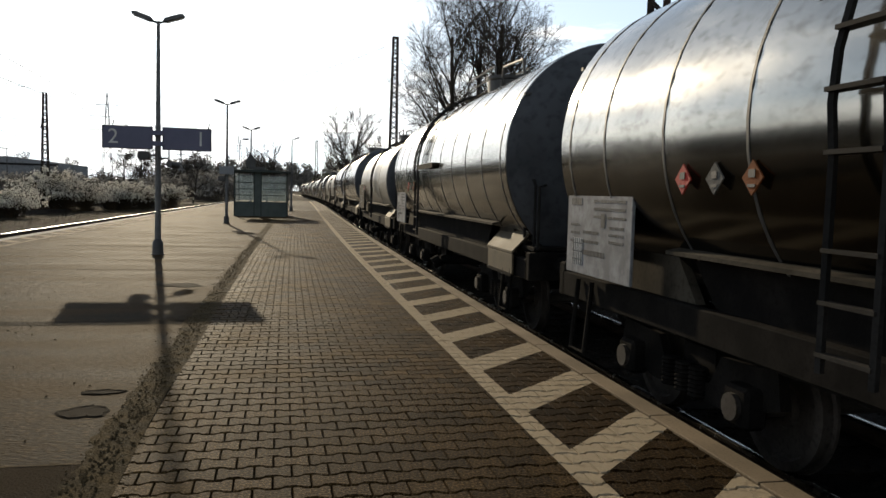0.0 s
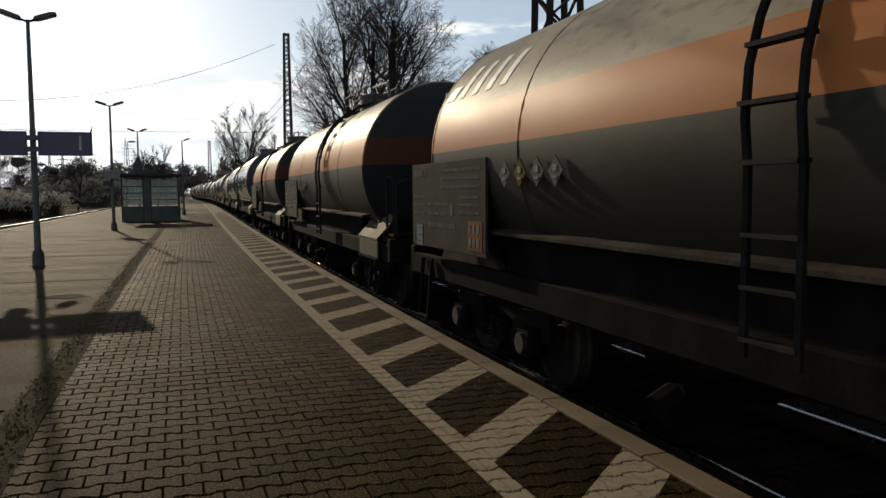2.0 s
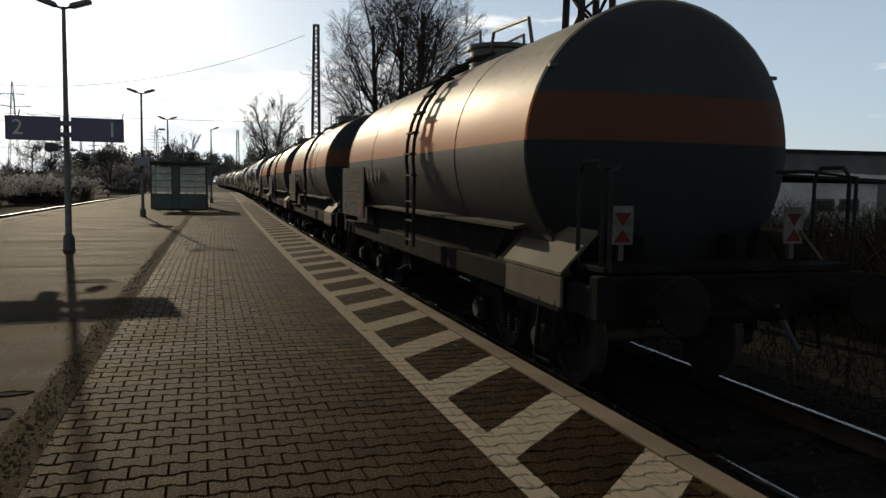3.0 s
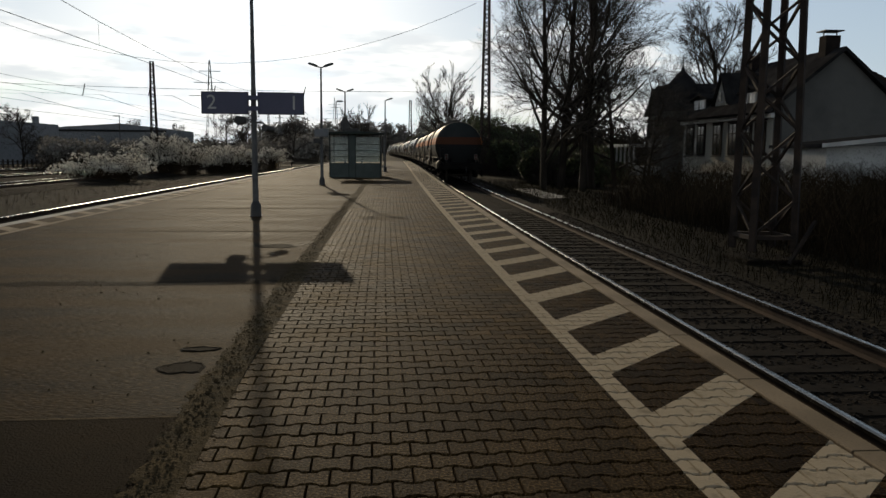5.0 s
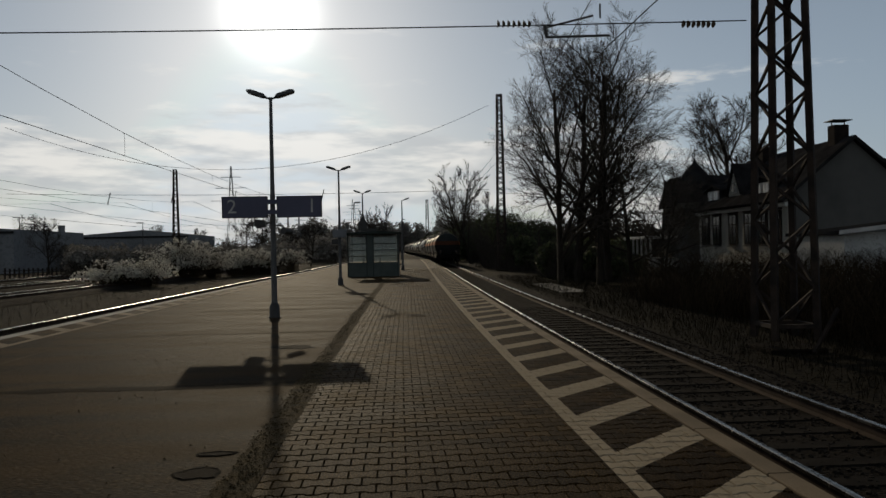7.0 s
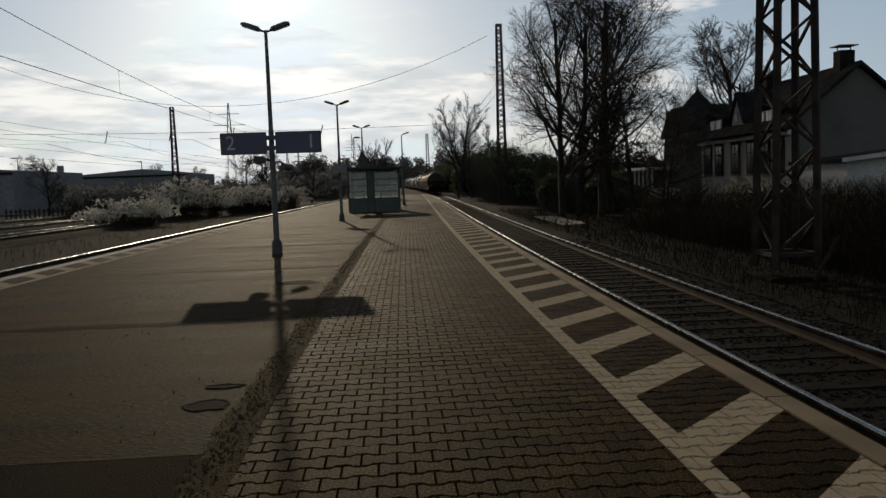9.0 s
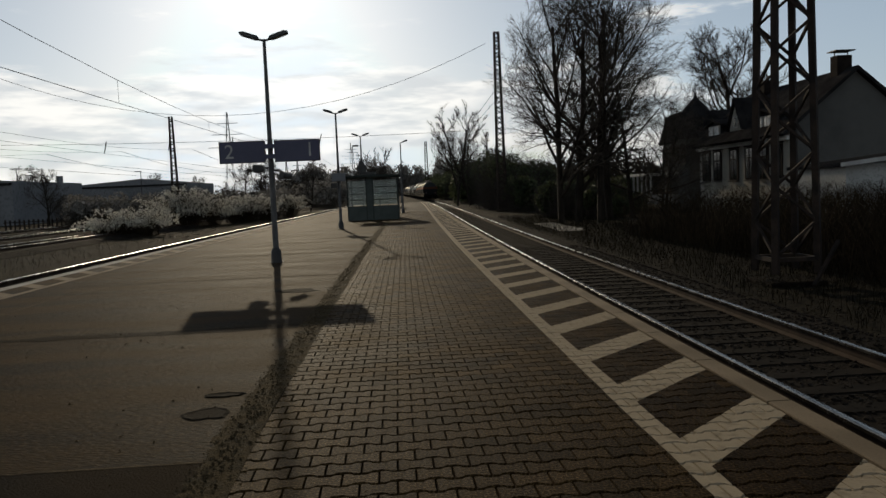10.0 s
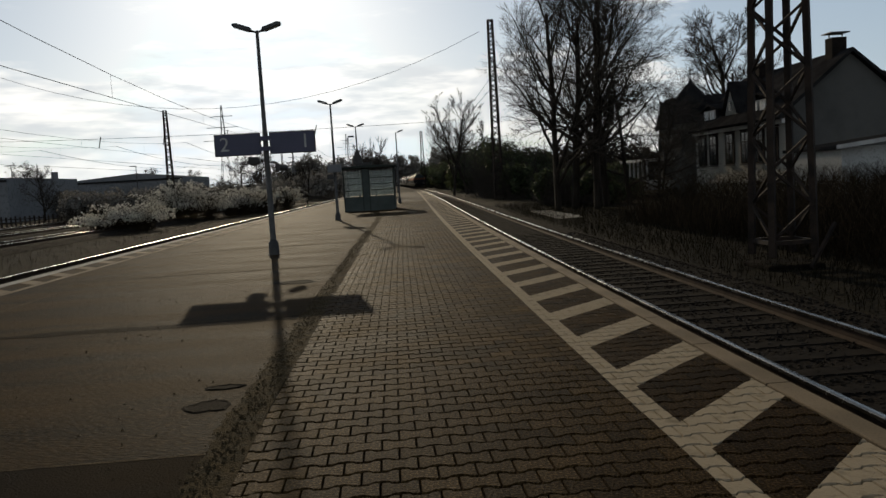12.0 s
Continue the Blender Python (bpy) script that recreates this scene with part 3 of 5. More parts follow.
part("gritty_seam", rough_strip(PAVE_X0 - .22, .24, 3, -21, 60, .006, .002), M_GRIT, platform, "crumbling mossy seam")
# long cracks and repaired joints in the asphalt
cracks = Build()
rng = random.Random(8)
for off, ya, yb in ((-7.24, 2.0, 60.0), (-7.63, 3.0, 58.0), (-9.3, 8.0, 45.0)):
    y, w, o = ya, 0.05, off
    while y < yb:
        o2 = off + 0.12 * noise.noise((y * 0.35, off, 0))
        b0, b1 = on_line(o, y, 0.0035), on_line(o2, y + 0.5, 0.0035)
        ww = w * rng.uniform(0.3, 1.3)
        cracks.add([b0 - Vector((w, 0, 0)), b0 + Vector((w, 0, 0)), b1 + Vector((ww, 0, 0)), b1 - Vector((ww, 0, 0))], [(0, 1, 2, 3)])
        y, o, w = y + 0.5, o2, ww
part("long_crack", cracks, M_DUST, platform, "dusty long cracks in the asphalt")
for y, x0, x1, wide in ((3.8, -10.0, -4.62, .022), (8.55, -9.9, -4.7, .20), (14.5, -10.0, -4.7, .05), (20.5, -10, -4.7, .05), (27.5, -10, -4.7, .06), (34.2, -10, -4.7, .05)):
    b = Build()
    xs = [x0 + (x1 - x0) * i / 20 for i in range(21)]
    pts = []
    for x in xs:
        wob, ww = 0.05 * noise.noise((x * 0.8, y, 1)), wide * (0.6 + 0.5 * noise.noise((x * 2, y, 4)))
        pts += [on_line(x, y + wob - ww, 0.0035), on_line(x, y + wob + ww, 0.0035)]
    b.add(pts, [(2 * i, 2 * i + 2, 2 * i + 3, 2 * i + 1) for i in range(20)])
    part("asphalt_joint", b, M_BAY if wide > 0.1 else M_DUST, platform, "cross joint in the asphalt")

part("dark_asphalt_bay", strip(-10.2, PAVE_X0 - .20, -20, 3.79, -.03, .0025), M_BAY, platform, "darker bay of asphalt")

# edge slabs: long concrete pieces with a gap between them
kerb_bits = []
for off0, off1, first in ((PAVE_X1 + .015, EDGE_X, True), (EDGE2_X, EDGE2_X + .31, False)):
    y = Y0
    while y < Y1 - 1.3:
        kerb_bits.append((off0, off1, y, first))
        y += 1.317
kerb_mesh = {}
for off0, off1, y, first in kerb_bits:
    key = (off0, off1)
    if key not in kerb_mesh:
        w = off1 - off0
        kerb_mesh[key] = Build().prism([(-w / 2, -.16), (-w / 2, -.004), (-w / 2 + .006, .003), (w / 2 - .02, .003), (w / 2, -.017), (w / 2, -.16)], 1, -.648, .648).mesh("edge_slab", M_KERB if first else M_CONCRETE)
    ob = part("edge_slab", kerb_mesh[key], None, platform, at=Matrix.Translation(on_line((off0 + off1) / 2, y + .6585, 0)) @ pose(0, 0, 0, 0, 0, heading(y + .66)))

# white line and slanting bars along the far edge, painted on the asphalt
marks = Build()
for k in range(60):
    marks.add([on_line(-10.42, 4 + k * 1.5, .004), on_line(-10.28, 4 + k * 1.5, .004), on_line(-10.28, 5.5 + k * 1.5, .004), on_line(-10.42, 5.5 + k * 1.5, .004)], [(0, 1, 2, 3)])
for k in range(62):
    y = 4 + k * 1.317
    marks.add([on_line(-10.43, y, .004), on_line(-10.99, y + .56, .004), on_line(-10.99, y + 1.0, .004), on_line(-10.43, y + .44, .004)], [(0, 1, 2, 3)])
part("far_edge_marks", marks, M_KERB, platform, "worn white line and bars along the far edge")

# worn potholes with a crumbled rim in the asphalt
def pothole(x, y, a, c, seed):
    b = Build()
    ring = 22
    for k, (f, z) in enumerate(((1.25, .001), (1.08, .009), (.9, .004), (.45, .003))):
        for i in range(ring):
            w = math.tau * i / ring
            g = f * (1 + .38 * noise.noise((math.cos(w) * 1.6 + seed, math.sin(w) * 1.6, k * .15)))
            b.v.append((x + a * g * math.cos(w), y + c * g * math.sin(w), z + .004 * noise.noise((i * .9, k, seed)) * (k in (1, 2))))
    b.f += [(k * ring + i, k * ring + (i + 1) % ring, (k + 1) * ring + (i + 1) % ring, (k + 1) * ring + i) for k in range(3) for i in range(ring)]
    b.f.append(tuple(3 * ring + i for i in range(ring)))
    part("pothole", b, M_PATCH, platform, "dark worn hole with a crumbled rim")


for k, (x, y, a, c) in enumerate(((-4.84, 4.87, .15, .12), (-4.84, 5.4, .12, .06), (-5.06, 12.1, .26, .2))):
    pothole(x, y, a, c, k * 3.7)
rng = random.Random(91)
chips = Build()
for _ in range(420):
    x, y, s = rng.uniform(-10, -4.7), 2.5 + 22 * rng.random() ** 1.6, rng.uniform(.006, .018)
    p = on_line(x, y, .004)
    a = rng.uniform(0, 6.28)
    u, w = Vector((math.cos(a), math.sin(a), 0)) * s, Vector((-math.sin(a), math.cos(a), 0)) * s * rng.uniform(.4, .9)
    chips.add([p - u, p - w, p + u, p + w, p + Vector((0, 0, s * .7))], [(0, 1, 4), (1, 2, 4), (2, 3, 4), (3, 0, 4)])
for _ in range(2600):
    x, y, s = rng.gauss(PAVE_X0 - .13, .07), 1.2 + 24 * rng.random() ** 1.7, rng.uniform(.005, .016)
    p = on_line(min(x, PAVE_X0 + .05), y, .008)
    a = rng.uniform(0, 6.28)
    u, w = Vector((math.cos(a), math.sin(a), 0)) * s, Vector((-math.sin(a), math.cos(a), 0)) * s * rng.uniform(.4, .9)
    chips.add([p - u, p - w, p + u, p + w, p + Vector((0, 0, s * .8))], [(0, 1, 4), (1, 2, 4), (2, 3, 4), (3, 0, 4)])
tagged(part("grit_crumbs", chips, M_DUST, platform, "scattered crumbs of grit"), kind="stuff")


# ---- platform furniture ----
LAMP_H = 5.3


def lamp_post(heads=2):
    t = thing("platform_lamp", pose(0, 0, 0), "grey steel platform lamp with two flat heads", "street lamp", "platform lamps")
    part("base_collar", Build().lathe([(.15, 0), (.15, .02), (.125, .03), (.12, .26), (.10, .31), (.07, .36)], (0, 0, 0), n=16), M_DARKSTEEL, t, "dark thick collar", smooth=True)
    part("post", Build().rod((0, 0, .02), (0, 0, LAMP_H * .55), .072, .062, 14).rod((0, 0, LAMP_H * .55), (0, 0, LAMP_H - .08), .055, .038, 14), M_POST, t, smooth=True)
    for s in ((-1, 1) if heads == 2 else (1,)):
        arm = part("arm", Build().rod((0, 0, LAMP_H - .12), (s * .22, 0, LAMP_H - .05), .025, n=8), M_POST, t)
        head = Build().prism([(s * .10, LAMP_H - .09), (s * .14, LAMP_H - .01), (s * .46, LAMP_H + .10), (s * .56, LAMP_H + .09), (s * .55, LAMP_H + .03), (s * .20, LAMP_H - .09)], 1, -.11, .11)
        hd = part("lamp_head", head, M_POST, t, bevel=.012)
        cv = Build().add([(s * .20, -.09, LAMP_H - .094), (s * .20, .09, LAMP_H - .094), (s * .53, .09, LAMP_H + .019), (s * .53, -.09, LAMP_H + .019)], [(0, 1, 2, 3)])
        part("cover", cv, M_LAMPGLASS, hd, "milky lamp cover")
    return t


lamp = lamp_post()
lamp.matrix_basis = pose(-6.2, 18.0, 0)
LAMP2 = (-5.69, 35.0)
lamp_two = copy_thing(lamp, pose(*LAMP2, 0))
lamp_three = copy_thing(lamp, pose(-5.1, 49.5, 0))
lamp_four = lamp_post(1)
tagged(lamp_four, "grey steel platform lamp with one flat head", "street lamp", "platform lamps")
lamp_four.matrix_basis = pose(-2.45, 57.5, 0)
copy_thing(lamp, pose(-1.6, 118.0, 0))


def track_sign():
    """Two blue boards on a bracket round the lamp post."""
    t = thing("track_number_sign", pose(-6.2, 17.93, 2.37), "pair of dark blue enamel track number boards on the lamp post", "sign")
    for z in (.13, .37):
        part("bracket", Build().box((0, 0, z), (.26, .16, .10)), M_SIGNBLUE, t)
    for s, text in ((-1, "2"), (1, "1")):
        o = part("board", Build().box((s * .635, 0, .25), (1.03, .09, .50)), M_SIGNBLUE, t, "dark blue board with a pale number", bevel=.012)
        rim = Build()
        for z in (.005, .495):
            rim.box((s * .635, -.002, z), (1.045, .10, .018))
        for x in (.115, 1.155):
            rim.box((s * x, -.002, .25), (.018, .10, .50))
        part("frame", rim, M_DARKSTEEL, o)
        cu = bpy.data.curves.new("number", "FONT")
        cu.body, cu.size, cu.extrude, cu.align_x, cu.align_y = text, .46, .004, "CENTER", "CENTER"
        tmp = bpy.data.objects.new("number", cu)
        scene.collection.objects.link(tmp)
        me = bpy.data.meshes.new_from_object(tmp.evaluated_get(bpy.context.evaluated_depsgraph_get()))
        bpy.data.objects.remove(tmp)
        me.materials.clear()
        me.materials.append(M_TRIM)
        part("number", me, None, o, "pale number", at=pose(s * .93, -.052, .25, 90, 0, 0))



track_sign()
speaker = thing("loudspeaker", pose(-6.2, 17.93, 2.16), "grey loudspeaker box on the lamp post", "loudspeaker")
part("box", Build().prism([(-.42, .02), (-.40, .17), (-.16, .15), (-.14, .0), (-.34, -.05)], 1, -.14, .14), M_DARKSTEEL, speaker, bevel=.02)
part("bracket", Build().rod((-.18, 0, .08), (0, .05, .08), .02), M_DARKSTEEL, speaker)
watcher = thing("platform_camera", pose(-6.2, 17.93, 2.06), "small grey surveillance housing on the lamp post", "camera")
part("housing", Build().rod((.26, -.12, .0), (.40, .12, -.03), .085, n=10), M_DARKSTEEL, watcher, smooth=True)
part("bracket", Build().pipe([(0, .05, .12), (.2, 0, .12), (.3, 0, .05)], .018), M_DARKSTEEL, watcher)

info = thing("timetable_box", pose(LAMP2[0], LAMP2[1] - .1, 2.15), "small grey display box on the lamp post", "sign")
part("box", Build().box((0, 0, .18), (.62, .16, .36)), M_FAR, info, bevel=.02)
part("box_below", Build().box((-.2, 0, -.18), (.3, .16, .22)), M_DARKSTEEL, info, bevel=.02)
part("bracket", Build().rod((0, .1, -.1), (0, .1, .3), .09, n=10), M_DARKSTEEL, info)
clock = thing("gabled_box", pose(-5.1, 49.35, 2.85), "dark gabled box on the lamp post", "sign box")
part("box", Build().prism([(-.28, 0), (-.28, .45), (0, .95), (.28, .45), (.28, 0)], 1, -.2, .2), M_DARKSTEEL, clock, bevel=.02)
part("side_lamp", Build().box((-.32, 0, 1.75), (.36, .16, .1)), M_POST, clock)
part("bracket", Build().rod((0, .2, -.3), (0, .2, 1.8), .05, n=8), M_DARKSTEEL, clock)


def shelter():
    t = thing("platform_shelter", pose(-5.88, 45.2, 0, 0, 0, -1.6), "glazed waiting shelter with grey-green panels", "shelter")
    W, D, Hh = 2.95, 3.4, 2.5
    for x in (0, W * .37, W * .5, W - .04):
        part("post", Build().box((x + .02, 0, Hh / 2), (.07, .07, Hh)), M_SHELTERFRAME, t)
    for x in (0, W - .04):
        part("post", Build().box((x + .02, D, Hh / 2), (.07, .07, Hh)), M_SHELTERFRAME, t)
    part("lower_panel", Build().box((W / 2, -.005, .42), (W - .02, .05, .84)), M_GREENPANEL, t, "grey-green sheet panel")
    part("side_panel", Build().box((W - .02, D / 2, .42), (.05, D - .1, .84)), M_GREENPANEL, t, "grey-green sheet panel")
    part("mid_panel", Build().box((W * .437, -.005, 1.65), (.36, .05, 1.62)), M_GREENPANEL, t, "grey-green sheet panel")
    part("dark_side_panel", Build().box((W - .02, D / 2, 1.65), (.05, D - .1, 1.62)), M_SHELTERFRAME, t)
    for x0, x1 in ((.07, W * .37 - .03), (W * .5 + .06, W - .08)):
        pane = part("pane", Build().box(((x0 + x1) / 2, 0, 1.6), (x1 - x0, .012, 1.44)), M_GLASS, t, "scratched glass pane")
        pane.visible_shadow = False
        for z in (1.2, 1.55, 1.92):
            part("glazing_bar", Build().box(((x0 + x1) / 2, -.012, z), (x1 - x0, .03, .035)), M_SHELTERFRAME, pane)
    for x0, x1 in ((.07, W - .08),):
        p2 = part("pane", Build().box(((x0 + x1) / 2, D, 1.6), (x1 - x0, .012, 1.44)), M_GLASS, t, "scratched glass pane")
        p2.visible_shadow = False
    part("roof", Build().prism([(-.25, Hh), (-.25, Hh + .07), (W / 2, Hh + .17), (W + .2, Hh + .07), (W + .2, Hh)], 1, -.35, D + .3), M_SHELTERFRAME, t, "dark flat roof", bevel=.01)
    part("roof_box", Build().box((W * .42, .3, Hh + .24), (.9, .5, .16)), M_DARKSTEEL, t)
    part("bench", Build().box((W / 2, D - .45, .45), (W - .5, .4, .05)), M_SHELTERFRAME, t)


shelter()


# ---- masts and wires ----
def lattice_mast(x, y, h, wide0, wide1, z0, label):
    t = thing("catenary_mast", pose(x, y, z0), label, "mast", "lattice masts")
    part("foundation", Build().box((0, 0, -.06), (wide0 + .3, wide0 + .3, .2)), M_BALLAST, t, "concrete footing", bevel=.03)

    def at(i, j, z):
        w = wide0 + (wide1 - wide0) * z / h
        return Vector((i * w / 2, j * w / 2, z))
    corners = ((-1, -1), (1, -1), (1, 1), (-1, 1))
    for i, j in corners:
        part("corner_leg", Build().beam(at(i, j, .2), at(i, j, h), .13, .13), M_MASTSTEEL, t)
    z, up = .55, 0
    while z < h - .3:
        z2 = min(h, z + (wide0 + (wide1 - wide0) * z / h) * 0.82)
        for k in range(4):
            a, b = corners[k], corners[(k + 1) % 4]
            if (up + k) % 2:
                a, b = b, a
            part("brace", Build().beam(at(*a, z), at(*b, z2), .055 if y < 50 else .09, .055 if y < 50 else .09), M_MASTSTEEL, t)
        z, up = z2, up + 1
    for zz in (.5, h - .05):
        for k in range(4):
            part("tie", Build().beam(at(*corners[k], zz), at(*corners[(k + 1) % 4], zz), .07, .09), M_MASTSTEEL, t)
    return t


MAST1, MAST2 = (5.04, 15.6), (7.8, 77.0)
lattice_mast(*MAST1, 17.0, .94, .47, -.72, "rusty steel lattice catenary mast on a concrete footing")
lattice_mast(*MAST2, 17.6, .85, .42, -.72, "rusty steel lattice catenary mast on a concrete footing")
lattice_mast(-36.8, 125.0, 15.6, 1.0, .45, -.78, "slender steel lattice mast in the yard")
lattice_mast(-41.5, 300.0, 15.6, 1.0, .45, -.78, "slender steel lattice mast in the yard")
lattice_mast(6.5, 200.0, 15.0, 1.0, .5, -.78, "slender steel lattice mast beside the line")


def sagging(a, b, sag, n=10):
    a, b = Vector(a), Vector(b)
    return [a.lerp(b, i / n) - Vector((0, 0, sag * 4 * (i / n) * (1 - i / n))) for i in range(n + 1)]


def insulator(b, a, d, k=5):
    a, d = Vector(a), Vector(d)
    for i in range(k):
        b.rod(a + d * i * .11, a + d * (i * .11 + .05), .085, .03, n=8)


CROSS_Z = 6.25
cross = thing("cross_span", pose(0, 0, 0), "cross wires with insulators over the tracks", "overhead wire", "overhead wires")
part("wire", Build().pipe(sagging((4.3, 15.6, CROSS_Z + .1), (-46, 15.6, CROSS_Z + .2), .35, 24), .014, 5), M_WIRE, cross)
part("wire", Build().pipe(sagging((4.5, 15.6, 15.5), (-46, 15.6, 14.5), 6.2, 24), .014, 5), M_WIRE, cross)
for x in (-1.0, 3.0):
    ib = Build()
    insulator(ib, (x - .1, 15.6, CROSS_Z + .02), (1, 0, 0), 7)
    part("insulator", ib, M_INSUL, cross, "brown ribbed insulator")
part("register_arm", Build().pipe([(-.1, 15.6, CROSS_Z), (-.05, 15.6, CROSS_Z - .28)], .04).pipe([(-.05, 15.6, CROSS_Z - .05), (.95, 15.6, CROSS_Z + .2)], .022).pipe([(-.05, 15.6, CROSS_Z - .26), (1.3, 15.6, CROSS_Z - .22)], .026), M_DARKSTEEL, cross, "steel steady arm")
part("hanger", Build().rod((1.1, 15.6, CROSS_Z + .15), (1.1, 15.6, CROSS_Z + .45), .02), M_DARKSTEEL, cross)
cross_two = thing("cross_span", pose(0, 0, 0), "cross wires over the tracks farther on", "overhead wire", "overhead wires")
part("wire", Build().pipe(sagging((6.7, 77, 7.4), (-40, 77, 7.6), .3, 16), .02, 5), M_WIRE, cross_two)
part("wire", Build().pipe(sagging((6.7, 77, 15.8), (-40, 77, 14), 5.2, 16), .02, 5), M_WIRE, cross_two)
for x in (-10, -18.5, -24.5, -30.5):
    ib = Build()
    ib.rod((x, 77, 6.5), (x + .25, 77, 7.6), .05, n=6)
    part("dropper_insulator", ib, M_INSUL, cross_two)
for off in (TRACK_X + .2, TRACK2_X, -24.4, -31.0, -38.0):
    w = thing("catenary", pose(0, 0, 0), "contact and carrier wire above a track", "overhead wire", "overhead wires")
    wz = 5.75 if off > 0 else 5.1
    stops = (-45, 15.6, 77, 138, 200, 262, 330)
    for ya, yb in zip(stops, stops[1:]):
        a, b = on_line(off, ya, 0), on_line(off, yb, 0)
        up = Vector((0, 0, 1))
        part("contact_wire", Build().pipe(sagging(a + up * wz, b + up * wz, 0.02, 4), .011 if yb < 100 else .02, 5), M_WIRE, w)
        car = sagging(a + up * (wz + 1.5), b + up * (wz + 1.5), 1.1, 10)
        part("carrier_wire", Build().pipe(car, .010 if yb < 100 else .02, 5), M_WIRE, w)
        if ya > 0 and yb < 150:
            for k in (2, 4, 6, 8):
                p = car[k]
                part("dropper", Build().rod(p, (p.x, p.y, wz), .006, n=4), M_WIRE, w)


def pylon(x, y, h):
    t = thing("power_pylon", pose(x, y, GROUND_Z), "distant grey lattice power pylon", "pylon", "power pylons")
    b = Build()
    for i in (-1, 1):
        for j in (-1, 1):
            b.beam((i * h * .055, j * h * .055, 0), (i * .2, j * .2, h), .22, .22)
    z, k = 0, 0
    while z < h * .95:
        w, z2 = h * .055 * (1 - z / h), z + h * .07
        w2 = h * .055 * (1 - z2 / h)
        s = 1 if k % 2 else -1
        b.beam((-s * w, -w, z), (s * w2, -w2, z2), .16, .16)
        z, k = z2, k + 1
    part("tower", b, M_FAR, t)
    for f, l in ((.62, .22), (.76, .17), (.88, .11)):
        part("crossarm", Build().beam((-h * l, 0, h * f), (h * l, 0, h * f), .3, .3), M_FAR, t)


pylon(-86, 420, 48)
pylon(-35, 700, 48)
pylon(-30, 620, 40)
pylon(-52, 430, 22)


for x, y, h in ((-71.5, 149, 9.6), (-69.6, 152, 9.0), (-67.5, 146, 8.2), (-52.0, 158, 8.6)):
    t = thing("yard_lamp", pose(x, y, GROUND_Z), "tall thin lamp post beyond the yard", "street lamp", "yard lamps")
    part("post", Build().rod((0, 0, 0), (0, 0, h), .12, .08, 6), M_DARKSTEEL, t)
    part("lamp_head", Build().box((-.5, 0, h), (1.3, .3, .16)), M_DARKSTEEL, t)
strut = part("leaning_bar", Build().beam((5.2, 14.75, -.74), (6.05, 15.3, .12), .07, .07), M_MASTSTEEL)
tagged(strut, "rusty steel bar leaning on the mast", "steel bar")
b = Build()
for k in range(12):
    y = 38 + k * .9
    w0, w1 = 4.3 + .3 * noise.noise((y, 1, 0)), 5.6 + .5 * noise.noise((y, 5, 0))
    b.v += [tuple(on_line(w0, y, GROUND_Z + .03)), tuple(on_line(w1, y, GROUND_Z + .05))]
b.f += [(2 * k, 2 * k + 1, 2 * k + 3, 2 * k + 2) for k in range(11)]
tagged(part("gravel_patch", b, M_CONCRETE), "pale bare gravel patch beside the track", "gravel", kind="structure")


# ---- houses and sheds ----
def sash_window(parent, x, y, z, w, h, arched=True, along="y", out=-1):
    """A dark sash with a pale surround, let into a wall that faces -x (along y) or -y (along x)."""
    def p(a, d, c):
        return (x + out * d, y + a, z + c) if along == "y" else (x + a, y + out * d, z + c)

    def s(a, d, c):
        return (d, a, c) if along == "y" else (a, d, c)
    fr = part("window", Build().box(p(0, .03, 0), s(w + .06, .10, h + .06)), M_BRICK, parent, "dark timber frame", bevel=.01)
    part("pane", Build().box(p(0, .055, 0), s(w - .1, .08, h - .1)), M_WINDOW, fr, "dark glass")
    part("crossbar", Build().box(p(0, .08, h * .18), s(w - .08, .07, .06)).box(p(0, .08, 0), s(.06, .07, h - .1)), M_BRICK, fr)
    part("lintel", Build().box(p(0, .07, h / 2 + .12), s(w + .3, .14, .14)), M_BRICK, fr)
    head = Build()
    for k in range(7):
        a = radians(150 - 20 * k)
        head.box(p((w / 2 + .2) * math.cos(a), .06, h / 2 + .02 + .28 * math.sin(a)), s(.24, .12, .16))
    part("arched_head", head, M_BRICK, fr, "dark arched brick head")
    for k in (-1, 1):
        part("jamb", Build().box(p(k * (w / 2 + .1), .05, 0), s(.13, .08, h)), M_BRICK, fr)
    part("sill", Build().box(p(0, .09, -h / 2 - .08), s(w + .24, .2, .08)), M_PLASTER, fr)


